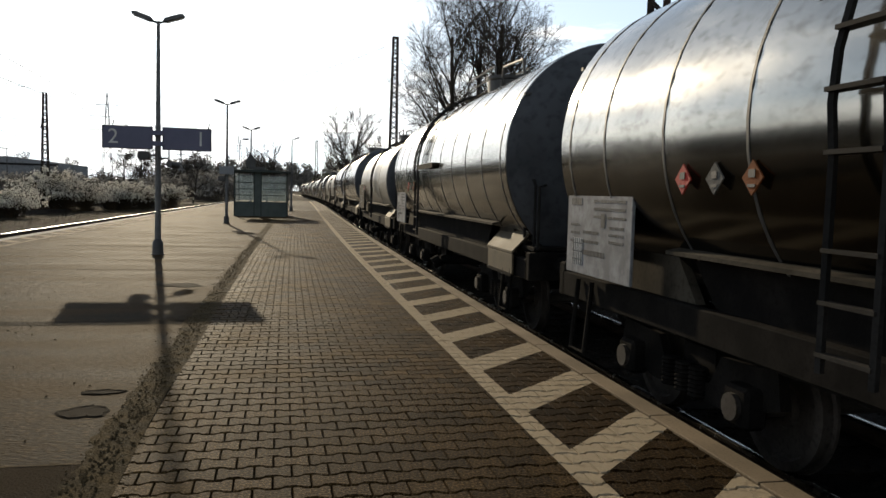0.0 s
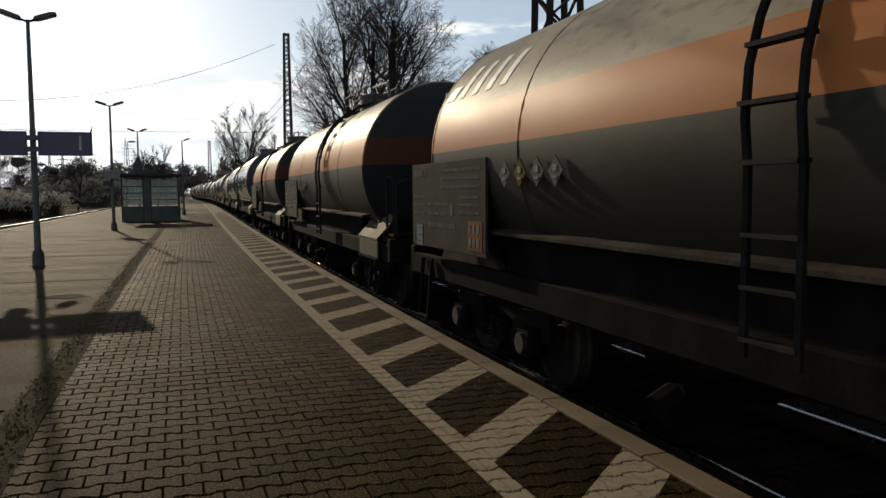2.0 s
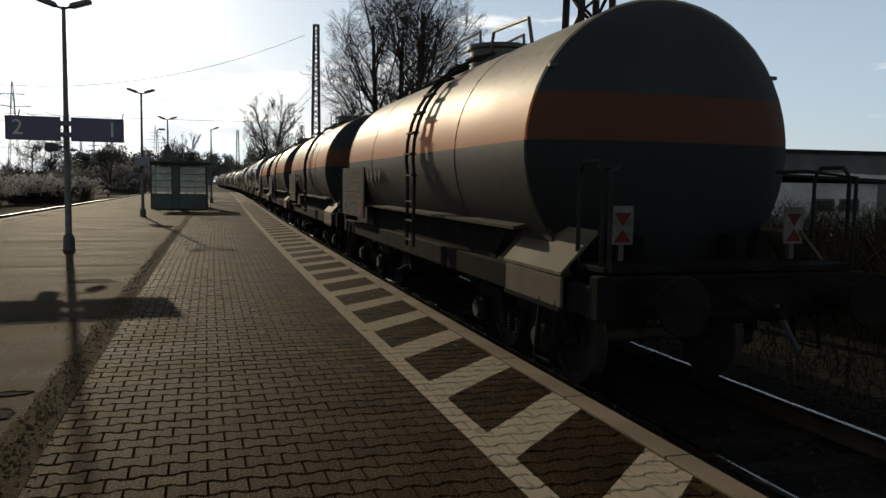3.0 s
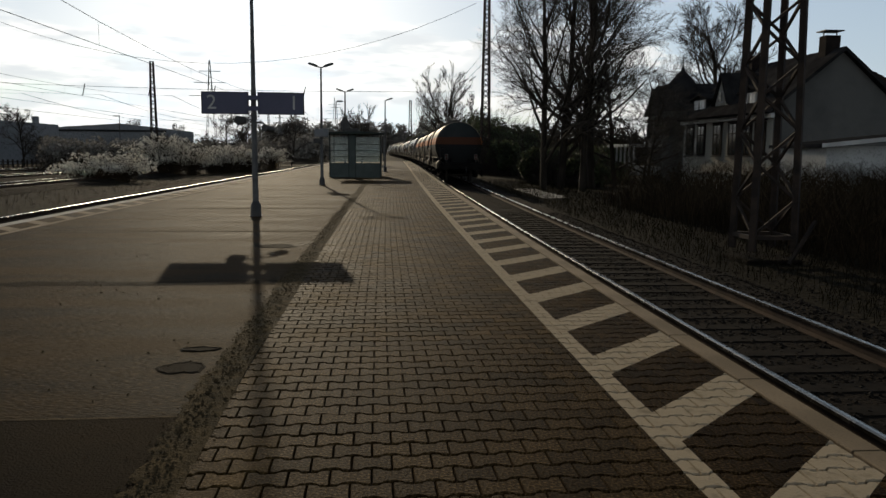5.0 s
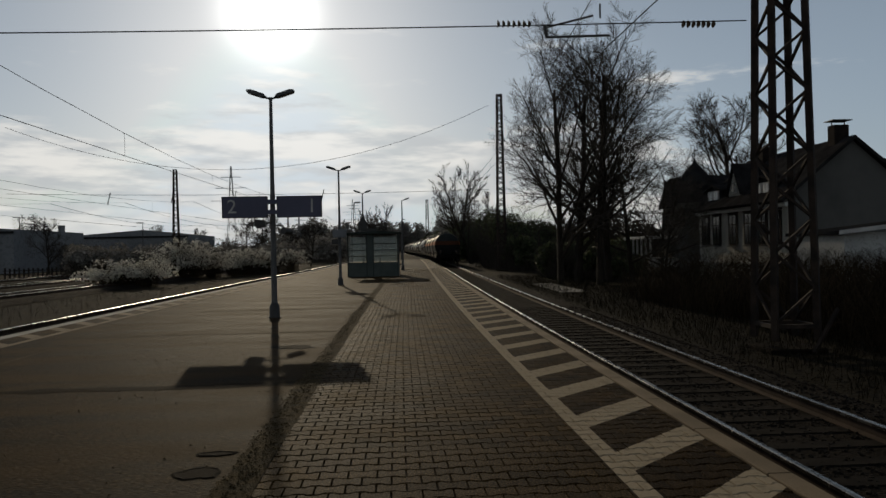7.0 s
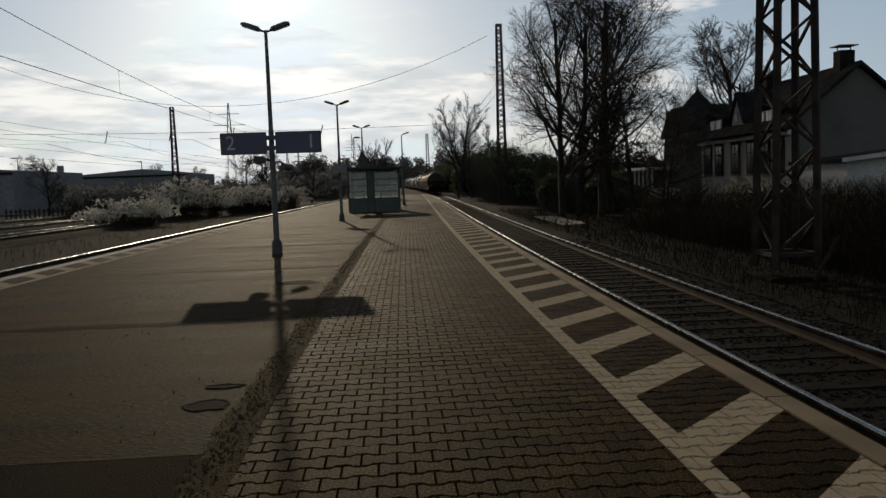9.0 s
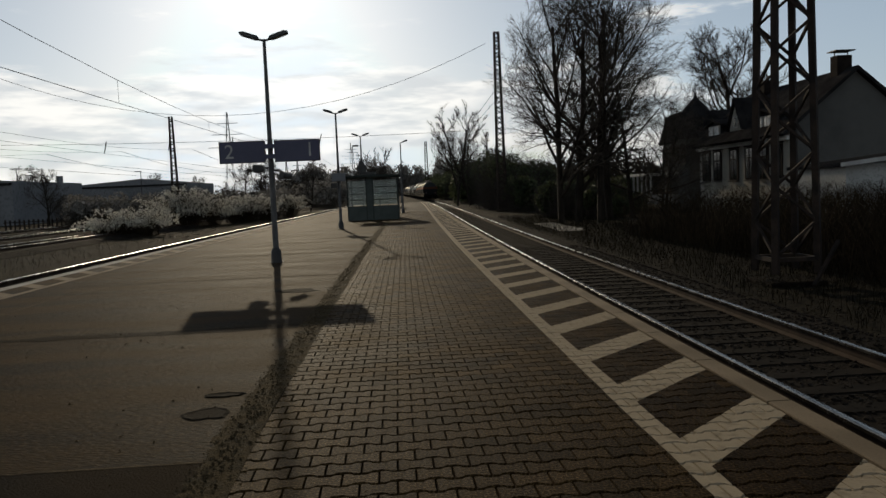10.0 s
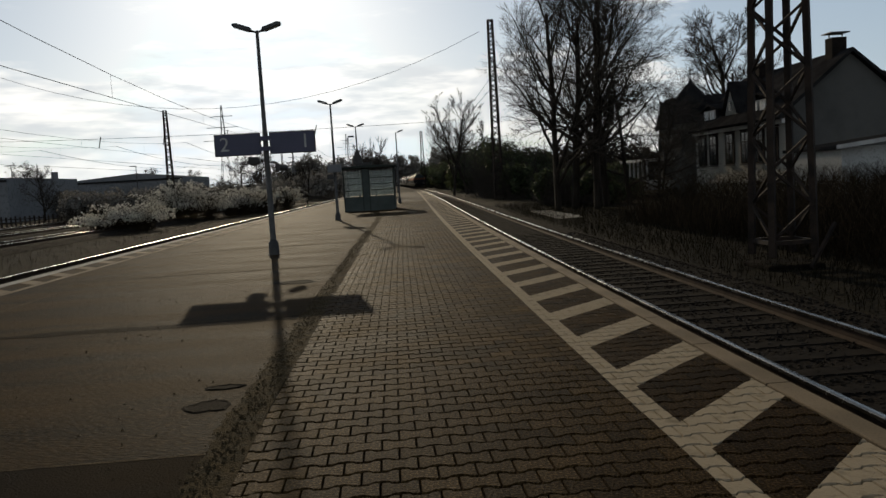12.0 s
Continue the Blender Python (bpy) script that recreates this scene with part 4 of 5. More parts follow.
def main_house():
    t = thing("station_house", pose(0, 0, 0), "grey plastered old house with dormers and slate roof", "house")
    x0, x1, y0, y1, zb, ze, zr = 19.6, 27.4, 43.0, 56.0, -1.0, 4.1, 7.45
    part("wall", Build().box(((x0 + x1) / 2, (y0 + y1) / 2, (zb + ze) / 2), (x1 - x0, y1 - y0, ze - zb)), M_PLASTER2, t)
    xm = (x0 + x1) / 2
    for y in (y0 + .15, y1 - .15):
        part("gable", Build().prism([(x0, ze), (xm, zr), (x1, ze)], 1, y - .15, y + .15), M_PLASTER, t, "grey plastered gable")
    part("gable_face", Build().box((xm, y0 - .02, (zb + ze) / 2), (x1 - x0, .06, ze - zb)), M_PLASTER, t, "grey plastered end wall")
    for s in (-1, 1):
        xe = xm + s * (x1 - x0 + 1.0) / 2
        n = Vector((s * (zr - ze), 0, (x1 - x0) / 2)).normalized() * .18
        pts = [(xm, zr), (xe, ze - .25), (xe + n.x, ze - .25 + n.z), (xm, zr + .24)]
        part("roof", Build().prism(pts, 1, y0 - .35, y1 + .2), M_ROOF, t, "dark slate slope")
    part("cornice", Build().box((x0 - .12, (y0 + y1) / 2, ze - .35), (.3, y1 - y0 + .2, .28)), M_TRIM, t, "pale stone cornice", bevel=.04)
    part("plinth", Build().box((x0 - .06, (y0 + y1) / 2, .3), (.2, y1 - y0 + .1, .12)), M_TRIM, t)
    for y in (44.4, 46.1, 47.9, 50.2, 52.8, 54.7):
        sash_window(t, x0, y, 2.45, 1.0, 2.0)
    for y, big in ((54.0, False), (50.6, True), (46.6, False)):
        w = .95 if big else 1.25
        crest = 6.75 if big else 5.62
        d = part("dormer", Build().prism([(y - w, 4.35), (y - w, 5.35 if not big else 4.9), (y, crest - .1), (y + w, 5.35 if not big else 4.9), (y + w, 4.35)], 0, x0 + .3, x0 + 3.0), M_PLASTER2 if big else M_ROOF, t, "gabled dormer" if big else "low wide dormer", bevel=.02)
        low = 4.75 if big else 5.25
        part("dormer_roof", Build().prism([(y - w - .2, low), (y - w - .15, low + .13), (y, crest + .16), (y + w + .15, low + .13), (y + w + .2, low), (y, crest)], 0, x0 + .1, x0 + 3.1), M_ROOF, d)
        for k in ((0,) if big else (-.5, .5)):
            fr = part("dormer_window", Build().box((x0 + .27, y + k, 5.3 if big else 4.92), (.08, .6 if big else .86, .8 if big else .74)), M_TRIM, d, "pale window frame", bevel=.01)
            # low dormers: pale panes, the brightness of lit glass is put into the colour
            part("pane", Build().box((x0 + .22, y + k, 5.3 if big else 4.92), (.06, .42 if big else .64, .6 if big else .54)), M_WINDOW if big else M_LAMPGLASS, fr)
            part("crossbar", Build().box((x0 + .185, y + k, 5.3 if big else 4.92), (.02, .05, .6 if big else .54)), M_TRIM, fr)
    ch = part("chimney", Build().box((xm - .1, 44.2, 7.75), (.9, .75, 1.4)), M_BRICK, t, "brick chimney", bevel=.02)
    part("chimney_cap", Build().box((xm - .1, 44.2, 8.72), (1.2, 1.0, .05)), M_DARKSTEEL, ch)
    for i in (-.4, .4):
        part("cap_leg", Build().box((xm - .1 + i, 44.2, 8.57), (.05, .05, .28)), M_DARKSTEEL, ch)
    part("chimney", Build().box((xm - .4, 52.5, 7.6), (.9, .7, 1.2)), M_BRICK, t, "brick chimney", bevel=.02)


main_house()


def turret_house():
    t = thing("turret_house", pose(0, 0, 0), "old villa with a corner turret and pale porch", "house")
    x0, x1, y0, y1 = 19.9, 27.0, 56.4, 64.6
    part("wall", Build().box(((x0 + x1) / 2, (y0 + y1) / 2, 1.9), (x1 - x0, y1 - y0, 5.8)), M_PLASTER, t)
    part("roof", Build().prism([(y0 - .3, 4.7), (y0 + 2.4, 6.9), (y1 - 2.4, 6.9), (y1 + .3, 4.7)], 0, x0 - .3, x1), M_ROOF, t, "steep slate roof")
    part("end_gable", Build().prism([(y1 - 3.6, 4.6), (y1 - 1.8, 6.8), (y1 + .1, 4.6)], 0, x0 - .35, x0 + 1), M_ROOF, t)
    tx, ty = 20.2, 58.2
    tw = part("turret", Build().lathe([(1.4, -1), (1.4, 4.7), (1.55, 4.8)], (tx, ty, 0), n=8), M_PLASTER, t)
    part("turret_roof", Build().lathe([(1.7, 4.7), (1.6, 5.0), (1.4, 5.7), (1.3, 6.3), (1.0, 6.9), (.55, 7.4), (.18, 7.8), (.05, 8.15)], (tx, ty, 0), n=8), M_ROOF, tw, "bell-shaped slate roof")
    part("finial", Build().rod((tx, ty, 8.1), (tx, ty, 8.9), .04).box((tx + .12, ty, 8.75), (.35, .04, .12)), M_DARKSTEEL, tw)
    for y in (57.6, 58.9):
        sash_window(t, tx - 1.35, y - .3, 3.4, .6, 1.0)
    sash_window(t, x0, 62.4, 3.4, .9, 1.3)
    sash_window(t, x0, 64.0, 3.4, .8, 1.2)
    porch = part("porch", Build().box((x0 - 1.3, 64.0, 2.15), (2.6, 7.0, .2)).box((x0 - 1.3, 64.0, .1), (2.6, 7.0, .7)), M_TRIM, t, "pale porch")
    for k in range(7):
        part("column", Build().lathe([(.13, .4), (.1, .5), (.09, 1.9), (.14, 2.06)], (x0 - 2.45, 60.7 + k * 1.1, 0), n=8), M_TRIM, porch)


turret_house()


def back_house():
    t = thing("tiled_house", pose(0, 0, 0), "house with a brown tiled gable roof", "house")
    x0, x1, y0, y1, ze, zr = 27.5, 35.0, 47.0, 54.0, 3.7, 7.0
    part("wall", Build().prism([(x0, -1), (x0, zr - .1), (x1 - .4, ze), (x1 - .4, -1)], 1, y0 + .3, y1), M_PLASTER, t)
    way = Vector((x1 - x0, 0, ze - zr))
    up = Vector((zr - ze, 0, x1 - x0)).normalized()
    part("roof", Build().prism([(x0, zr - .12), (x0, zr), (x1, ze), (x1, ze - .12)], 1, y0, y1), M_TILE, t, "brown tiled roof slope")
    part("verge_board", Build().prism([(x0, zr - .3), (x0, zr + .02), (x1, ze + .02), (x1, ze - .3)], 1, y0 - .05, y0 - .005), M_TILE, t)
    course = Build().box((0, 0, 0), (.50, y1 - y0, .05), ry=math.degrees(math.atan2(zr - ze, x1 - x0)) - 4).mesh("tile_course", M_TILE)
    for k in range(18):
        p = Vector((x0, (y0 + y1) / 2, zr)) + way * ((k + .5) / 18) + up * .03
        part("tile_course", course, None, t, at=Matrix.Translation(p))
    ch = part("chimney", Build().box((33.2, 49.5, 5.0), (1.0, .8, 1.9)), M_BRICK, t, bevel=.02)
    part("chimney_cap", Build().box((33.2, 49.5, 6.13), (1.2, 1.0, .05)).box((33.2, 49.5, 6.03), (.7, .5, .16)), M_DARKSTEEL, ch)



back_house()


def white_shed():
    t = thing("low_shed", pose(21.4, 32.0, -.8, 0, 0, -12), "low whitewashed shed with a flat dark roof edge", "shed")
    part("wall", Build().box((0, 0, 1.35), (11.5, 6.5, 2.7)), M_WHITEWALL, t)
    part("roof", Build().prism([(-6.1, 2.62), (-6.1, 2.78), (-1.2, 3.32), (6.2, 3.05), (6.2, 2.72), (-1.2, 3.1)], 1, -3.7, 3.7), M_ROOF, t, "shallow dark roof", bevel=.01)
    part("fascia", Build().prism([(-6.1, 2.62), (-6.1, 2.79), (-1.2, 3.34), (6.2, 3.07), (6.2, 2.90), (-1.2, 3.16)], 1, -3.76, -3.71), M_TRIM, t, "pale verge board")
    for x in (3.2, 4.4):
        fr = part("window", Build().box((x, -3.26, 1.7), (.95, .08, .6)), M_DARKSTEEL, t, "small dark window")
        part("pane", Build().box((x, -3.31, 1.7), (.75, .03, .42)), M_WINDOW, fr)


white_shed()
flat = thing("flat_roofed_building", pose(47.2, 56, -.8, 0, 0, -6), "long grey flat-roofed building", "building")
part("wall", Build().box((0, 0, 2.7), (16, 9, 5.4)), M_PLASTER, flat)
part("roof_edge", Build().box((0, 0, 5.55), (16.4, 9.4, .3)), M_ROOF, flat)
fence = thing("board_fence", pose(13.5, 24, -.8, 0, 0, 62), "weathered wooden fence behind the scrub", "fence")
for k in range(26):
    part("fence_board", Build().box((-6.5 + k * .5, 0, .75), (.46, .03, 1.5)), M_SLEEPER, fence)

for (x0, x1, y, h, lab) in ((-71, -45, 165, 7.4, "long dark industrial hall with a shallow gable"), (-95, -55.5, 112, 7.2, "dark windowless warehouse beyond the yard"), (-44, -22, 210, 4.6, "low dark industrial shed")):
    t = thing("industrial_hall", pose(0, 0, GROUND_Z), lab, "industrial building", "yard buildings")
    part("wall", Build().prism([(x0, 0), (x0, h * .84), ((x0 * .35 + x1 * .65), h), (x1, h * .86), (x1, 0)], 1, y, y + 25), M_FAR, t)
    part("roof_edge", Build().box(((x0 + x1) / 2, y - .1, h * .8), (x1 - x0, .3, .35)), M_ROOF, t)
    if x0 == -71:
        part("flue", Build().rod((x0 + .6, y, 0), (x0 + .6, y, h + 1.2), .7, n=8), M_FAR, t)

yard_fence = thing("yard_fence", pose(0, 0, GROUND_Z), "row of dark old posts with two rails beyond the yard tracks", "fence")
rng = random.Random(77)
for k in range(26):
    part("fence_post", Build().box((-44.0 + k * .44, 85 + k * .1, .55), (.14, .14, 1.1 + rng.uniform(-.12, .2))), M_MASTSTEEL, yard_fence)
for z in (.4, .85):
    part("fence_rail", Build().beam((-44.2, 85, z), (-32.8, 87.6, z), .05, .09), M_MASTSTEEL, yard_fence)

# ---- plants ----
def grow(thick, thin, p, d, length, r, level, rng, spread, top, fall=.5):
    """One branch, and the branches on it."""
    n = 5 if level == 0 else 4 if level < 3 else 2
    spots = []
    for i in range(n):
        d = (d + Vector((rng.gauss(0, 1), rng.gauss(0, 1), rng.gauss(0, 1) + .35)) * (.07 if level == 0 else .14)).normalized()
        q = p + d * length / n
        r2 = r * (1 - .75 * (i + 1) / n) if level else r * (1 - .6 * (i + 1) / n)
        (thick if level < 2 else thin).rod(p, q, r * (1 - .75 * i / n) if level else r * (1 - .6 * i / n), max(r2, .004), n=7 if level < 2 else 3, caps=False)
        spots.append((p, q, d, r2))
        p = q
    if level == 4 or length < .25:
        return
    count = (top, 8, 7, 7)[level]
    for k in range(count):
        f = (k + rng.random()) / count
        f = (.13 + .87 * f) if level == 0 else (.15 + .85 * f)
        a, b, dd, rr = spots[min(n - 1, int(f * n))]
        side = dd.orthogonal().normalized()
        side.rotate(Matrix.Rotation(rng.uniform(0, math.tau), 3, dd))
        out_by = spread * rng.uniform(.7, 1.3) * (1.0 if level == 0 else .85)
        nd = (dd * math.cos(out_by) + side * math.sin(out_by)).normalized()
        grow(thick, thin, a.lerp(b, f * n % 1), nd, length * rng.uniform(.42, .62) * (1.15 - fall * f), max(.009, rr * .62 + .002), level + 1, rng, spread, top, fall)


def tree_meshes(seed, h, r, spread, top, fall=.5):
    thick, thin, rng = Build(), Build(), random.Random(seed)
    grow(thick, thin, Vector((0, 0, -.1)), Vector((rng.uniform(-.06, .06), rng.uniform(-.06, .06), 1)).normalized(), h, r, 0, rng, spread, top, fall)
    a, b = thick.mesh("trunk", M_BARK), thin.mesh("crown", M_TWIG)
    return a, b


def plant(meshes, x, y, size=1.0, turn=0.0, lean=0.0, label="bare winter tree with fine dark twigs", group="bare trees", z=GROUND_Z):
    t = thing("tree", pose(x, y, z, lean, 0, turn) @ Matrix.Diagonal((size, size, size, 1)), label, "tree", group)
    part("trunk", meshes[0], None, t, "dark bark trunk and limbs")
    part("crown", meshes[1], None, t, "fine brown twigs")
    return t


T_BIG = [tree_meshes(11, 12.5, .27, .86, 15), tree_meshes(12, 13.5, .25, .72, 15), tree_meshes(13, 11.0, .20, .95, 13)]
T_OVAL = [tree_meshes(24, 12.0, .2, .42, 16, .62), tree_meshes(25, 9.5, .12, .26, 9, .5)]
T_SMALL = [tree_meshes(31, 6.5, .15, .75, 12), tree_meshes(32, 6.0, .16, .85, 11)]
for x, y, m, s, turn, lean in ((7.0, 46.5, 1, .88, 10, 0), (8.3, 47.5, 0, .95, 80, 2), (9.3, 46.0, 1, .95, 150, -2), (10.6, 48.5, 0, .95, 220, 0), (12.6, 50.0, 2, .8, 300, 0), (13.4, 46.5, 2, .5, 40, 6), (15.2, 52.0, 2, .62, 130, -4)):
    plant(T_BIG[m], x, y, s, turn, lean, "tall bare trackside tree with dense dark twigs")
for x, y, m, s, turn in ((6.2, 110, 0, .98, 0), (8.6, 114, 0, .95, 140), (10.6, 118, 1, .9, 220)):
    plant(T_OVAL[m], x, y, s, turn, 0, "upright bare poplar far along the line")
for x, y, m, s, turn in ((-3.6, 88, 1, .62, 0), (-5.4, 94, 1, .6, 120), (-4.5, 90, 0, .48, 200)):
    plant(T_OVAL[m], x, y, s, turn, 0, "slim bare tree behind the shelter")
for x, y, s, turn in ((33.6, 80, 1.6, 0), (35.6, 84, 1.3, 90)):
    plant(T_SMALL[0], x, y, s * 1.45, turn, 0, "round-crowned bare tree behind the old houses")
rng = random.Random(5)
for k in range(16):
    y = rng.uniform(100, 240)
    x = -8 - (y - 100) * .1 - rng.uniform(2, 55)
    plant(T_SMALL[k % 2], x, y, rng.uniform(.75, 1.25), rng.uniform(0, 360), 0, "small bare tree by the yard")
for k in range(12):
    y = rng.uniform(135, 300)
    plant((T_SMALL + T_BIG)[k % 5], bend(y) + rng.uniform(6.5, 30), y, rng.uniform(.7, .95), rng.uniform(0, 360), 0, "bare tree beside the line")


def leafy(b, rng, c, size, n, leaf):
    for _ in range(n):
        v = Vector((rng.gauss(0, 1), rng.gauss(0, 1), rng.gauss(0, 1))).normalized() * rng.random() ** .4
        p = Vector(c) + Vector((v.x * size[0], v.y * size[1], v.z * size[2]))
        u = Vector((rng.gauss(0, 1), rng.gauss(0, 1), rng.gauss(0, 1))).normalized() * leaf * rng.uniform(.6, 1.4)
        w = u.orthogonal().normalized() * leaf * rng.uniform(.4, .8)
        b.add([p - u, p + w, p + u, p - w], [(0, 1, 2, 3)])


def twiggy(b, rng, c, size, n, r=.012):
    for _ in range(n):
        a = Vector(c) + Vector((rng.gauss(0, .3) * size[0], rng.gauss(0, .3) * size[1], 0))
        d = Vector((rng.gauss(0, .4), rng.gauss(0, .4), 1)).normalized()
        hgt = size[2] * rng.uniform(.5, 1.15)
        m = a + d * hgt * .55
        e = m + (d + Vector((rng.gauss(0, .4), rng.gauss(0, .4), rng.gauss(-.1, .3)))).normalized() * hgt * .5
        b.rod(a, m, r, r * .7, 3, False).rod(m, e, r * .7, r * .3, 3, False)


def thicket(x, y, size, n, label, seed, leaves=M_LEAF, leaf=.14, z=GROUND_Z):
    rng = random.Random(seed)
    t = thing("thicket", pose(x, y, z), label, "bush", "bushes along the line")
    tw, lf = Build(), Build()
    twiggy(tw, rng, (0, 0, 0), size, n // 6 + 30, .02)
    for k in range(9):
        c = (rng.uniform(-.6, .6) * size[0], rng.uniform(-.6, .6) * size[1], size[2] * rng.uniform(.25, .75))
        leafy(lf, rng, c, (size[0] * .42, size[1] * .42, size[2] * .33), n // 9, leaf)
    tagged(part("stem_tangle", tw, M_TWIG, t), kind="stuff")
    tagged(part("foliage", lf, leaves, t), kind="stuff")


# evergreen and ivy-grown mass on the right of the line
for k, (x, y, s) in enumerate(((9.2, 84, (3.2, 5, 6.0)), (10.5, 95, (4.5, 7, 7.2)), (9.6, 76, (1.8, 3, 3.6)), (13, 88, (4, 6, 5.5)), (12.5, 70, (3, 4, 2.8)), (10.6, 62, (1.8, 3, 2.6)), (15, 60, (2.2, 3, 1.5)), (9.5, 57, (2.2, 3, 2.6)), (12.5, 64, (3.5, 4, 2.6)), (16.0, 70, (3.5, 5, 3.0)), (11.2, 54, (2, 2.5, 2.0)))):
    thicket(x, y, s, 5200, "dense dark ivy-grown thicket beside the track", 100 + k, leaf=.20)
for k in range(9):
    y = 135 + k * 22
    thicket(bend(y) + 8 + (k % 3) * 3, y, (5, 9, 7 + k % 3), 2600, "dark wood edge far along the line", 130 + k, leaf=.4)
for k in range(5):
    thicket(19 + k * 5.5, 112 + (k * 5 % 9), (5, 5, 5.5 + k % 3), 2400, "brown bare wood edge behind the houses", 140 + k, M_SCRUB, leaf=.3)
for k in range(8):
    y = 150 + k * 28
    thicket(bend(y) - 19 - (k % 3) * 5 - k * 2, y, (8, 9, 5 + k % 3), 2200, "grey bare wood edge beyond the yard", 150 + k, M_BRUSH, leaf=.3)
for k in range(14):
    thicket(-72 + k * 11, 540 + (k * 17 % 30), (9, 8, 20 + (k * 7 % 9)), 1500, "wood that closes the view along the line", 230 + k, M_BRUSH, leaf=1.0)
for k in range(12):
    thicket(-24 - k * 7, 100 + (k * 37 % 40), (5.5, 4, 3.2 + k % 3), 1500, "grey-brown bare hedge beyond the yard", 170 + k, M_BRUSH, leaf=.25)
for k in range(5):
    thicket(-17.5 - k * 4.5, 92 - k * 2, (3, 4, 3.4), 1500, "grey-brown bare hedge beyond the yard", 190 + k, M_BRUSH, leaf=.2)


def fluffy_bush(x, y, size, seed):
    rng = random.Random(seed)
    t = thing("seed_bush", pose(x, y, GROUND_Z), "tangled bush covered in pale seed fluff", "bush", "seed bushes by the track")
    tw, fl = Build(), Build()
    twiggy(tw, rng, (0, 0, 0), size, 160, .012)
    for _ in range(70):
        a = Vector((rng.gauss(0, .35) * size[0], rng.gauss(0, .35) * size[1], 0))
        way = Vector((rng.gauss(0, 1), rng.gauss(0, 1), 0)).normalized() * rng.uniform(.4, 1.9)
        hgt = size[2] * rng.uniform(.45, 1.1)
        cane = [a + way * (f * 1.2) + Vector((0, 0, hgt * (1.9 * f - 1.0 * f * f))) for f in (0, .25, .5, .75, 1.0, 1.2)]
        tw.pipe(cane, .011, 3)
        for _ in range(rng.randint(2, 30)):
            f = 1.6 + 3.4 * rng.random() ** .7
            p = cane[int(f)].lerp(cane[min(5, int(f) + 1)], f % 1) + Vector((rng.gauss(0, .07), rng.gauss(0, .07), rng.gauss(.03, .07)))
            s = rng.uniform(.03, .085)
            u = Vector((rng.gauss(0, 1), rng.gauss(0, 1), rng.gauss(0, 1))).normalized()
            w = u.orthogonal().normalized()
            q = u.cross(w)
            fl.add([p + u * s, p + w * s, p + q * s, p - u * s, p - w * s, p - q * s], [(0, 1, 2), (0, 2, 4), (0, 4, 5), (0, 5, 1), (3, 2, 1), (3, 4, 2), (3, 5, 4), (3, 1, 5)])
    tagged(part("stem_tangle", tw, M_SCRUB, t), kind="stuff")
    tagged(part("seed_fluff", fl, M_FLUFF, t, "pale fluffy seed heads"), kind="stuff")


for k, (x, y, tall) in enumerate(((-23.2, 55.6, 1.3), (-22.0, 55.8, 1.8), (-20.8, 56.2, 1.5), (-22.9, 69.2, 2.5), (-21.8, 70.0, 3.3), (-20.9, 71.0, 2.9), (-19.8, 73.0, 2.2), (-18.6, 77.5, 2.2), (-17.6, 79.0, 2.5), (-16.3, 81.0, 2.2), (-15.0, 92.0, 2.4))):
    fluffy_bush(x, y, (1.1, 1.4, tall * 1.12), 300 + k)


def scrub(name, label, rng, spots, material, tall, r=.008):
    b = Build()
    for x, y in spots:
        hgt = tall * rng.uniform(.35, 1.2)
        a = on_line(x, y, GROUND_Z - .02)
        m = a + Vector((rng.gauss(0, .14), rng.gauss(0, .14), .6)) * hgt
        e = m + Vector((rng.gauss(0, .3), rng.gauss(0, .3), .42)) * hgt
        b.rod(a, m, r, r * .8, 3, False).rod(m, e, r * .8, r * .3, 3, False)
    tagged(part(name, b, material), label, "scrub", kind="stuff")


rng = random.Random(41)
scrub("scrub", "dry brown bramble and reed stems on the bank", rng, [(rng.uniform(6.2, 17) , rng.uniform(4, 34)) for _ in range(11000)], M_SCRUB, 1.75, .011)
scrub("dead_grass", "low dead grass between track and bank", rng, [(rng.uniform(3.3, 9), rng.uniform(3, 60)) for _ in range(9000)], M_GRASS, .35, .006)
scrub("yard_grass", "dry grass beside the yard tracks", rng, [(rng.uniform(-40, -14.2), rng.uniform(14, 110)) for _ in range(9000)], M_GRASS, .26, .007)
canes = Build()
for _ in range(420):
    p = on_line(rng.uniform(6.0, 11.5), rng.uniform(5.5, 15), GROUND_Z)
    way = Vector((rng.gauss(0, 1), rng.gauss(0, 1), 0)).normalized() * rng.uniform(.3, .9)
    tall = rng.uniform(.5, 1.5)
    canes.pipe([p + way * f + Vector((0, 0, tall * (2.1 * f - 1.25 * f * f))) for f in (0, .25, .5, .75, 1.0, 1.25)], rng.uniform(.003, .006), 3)
tagged(part("bramble_canes", canes, M_SCRUB), "pale arching bramble canes in the scrub", "scrub", kind="stuff")
lit = Build()
for _ in range(9000):
    x, y = rng.uniform(2.9, 8.5), rng.uniform(3, 50)
    p = on_line(x, y, GROUND_Z + .012)
    s, a = rng.uniform(.02, .06), rng.uniform(0, 6.28)
    lit.add([p + Vector((math.cos(a) * s, math.sin(a) * s, .0)), p + Vector((-math.sin(a) * s * .5, math.cos(a) * s * .5, .02)), p - Vector((math.cos(a) * s, math.sin(a) * s, -.012)), p + Vector((math.sin(a) * s * .5, -math.cos(a) * s * .5, 0))], [(0, 1, 2, 3)])
tagged(part("leaf_litter", lit, M_STONE), "scattered dead leaves and stones beside the track", "litter", kind="stuff")

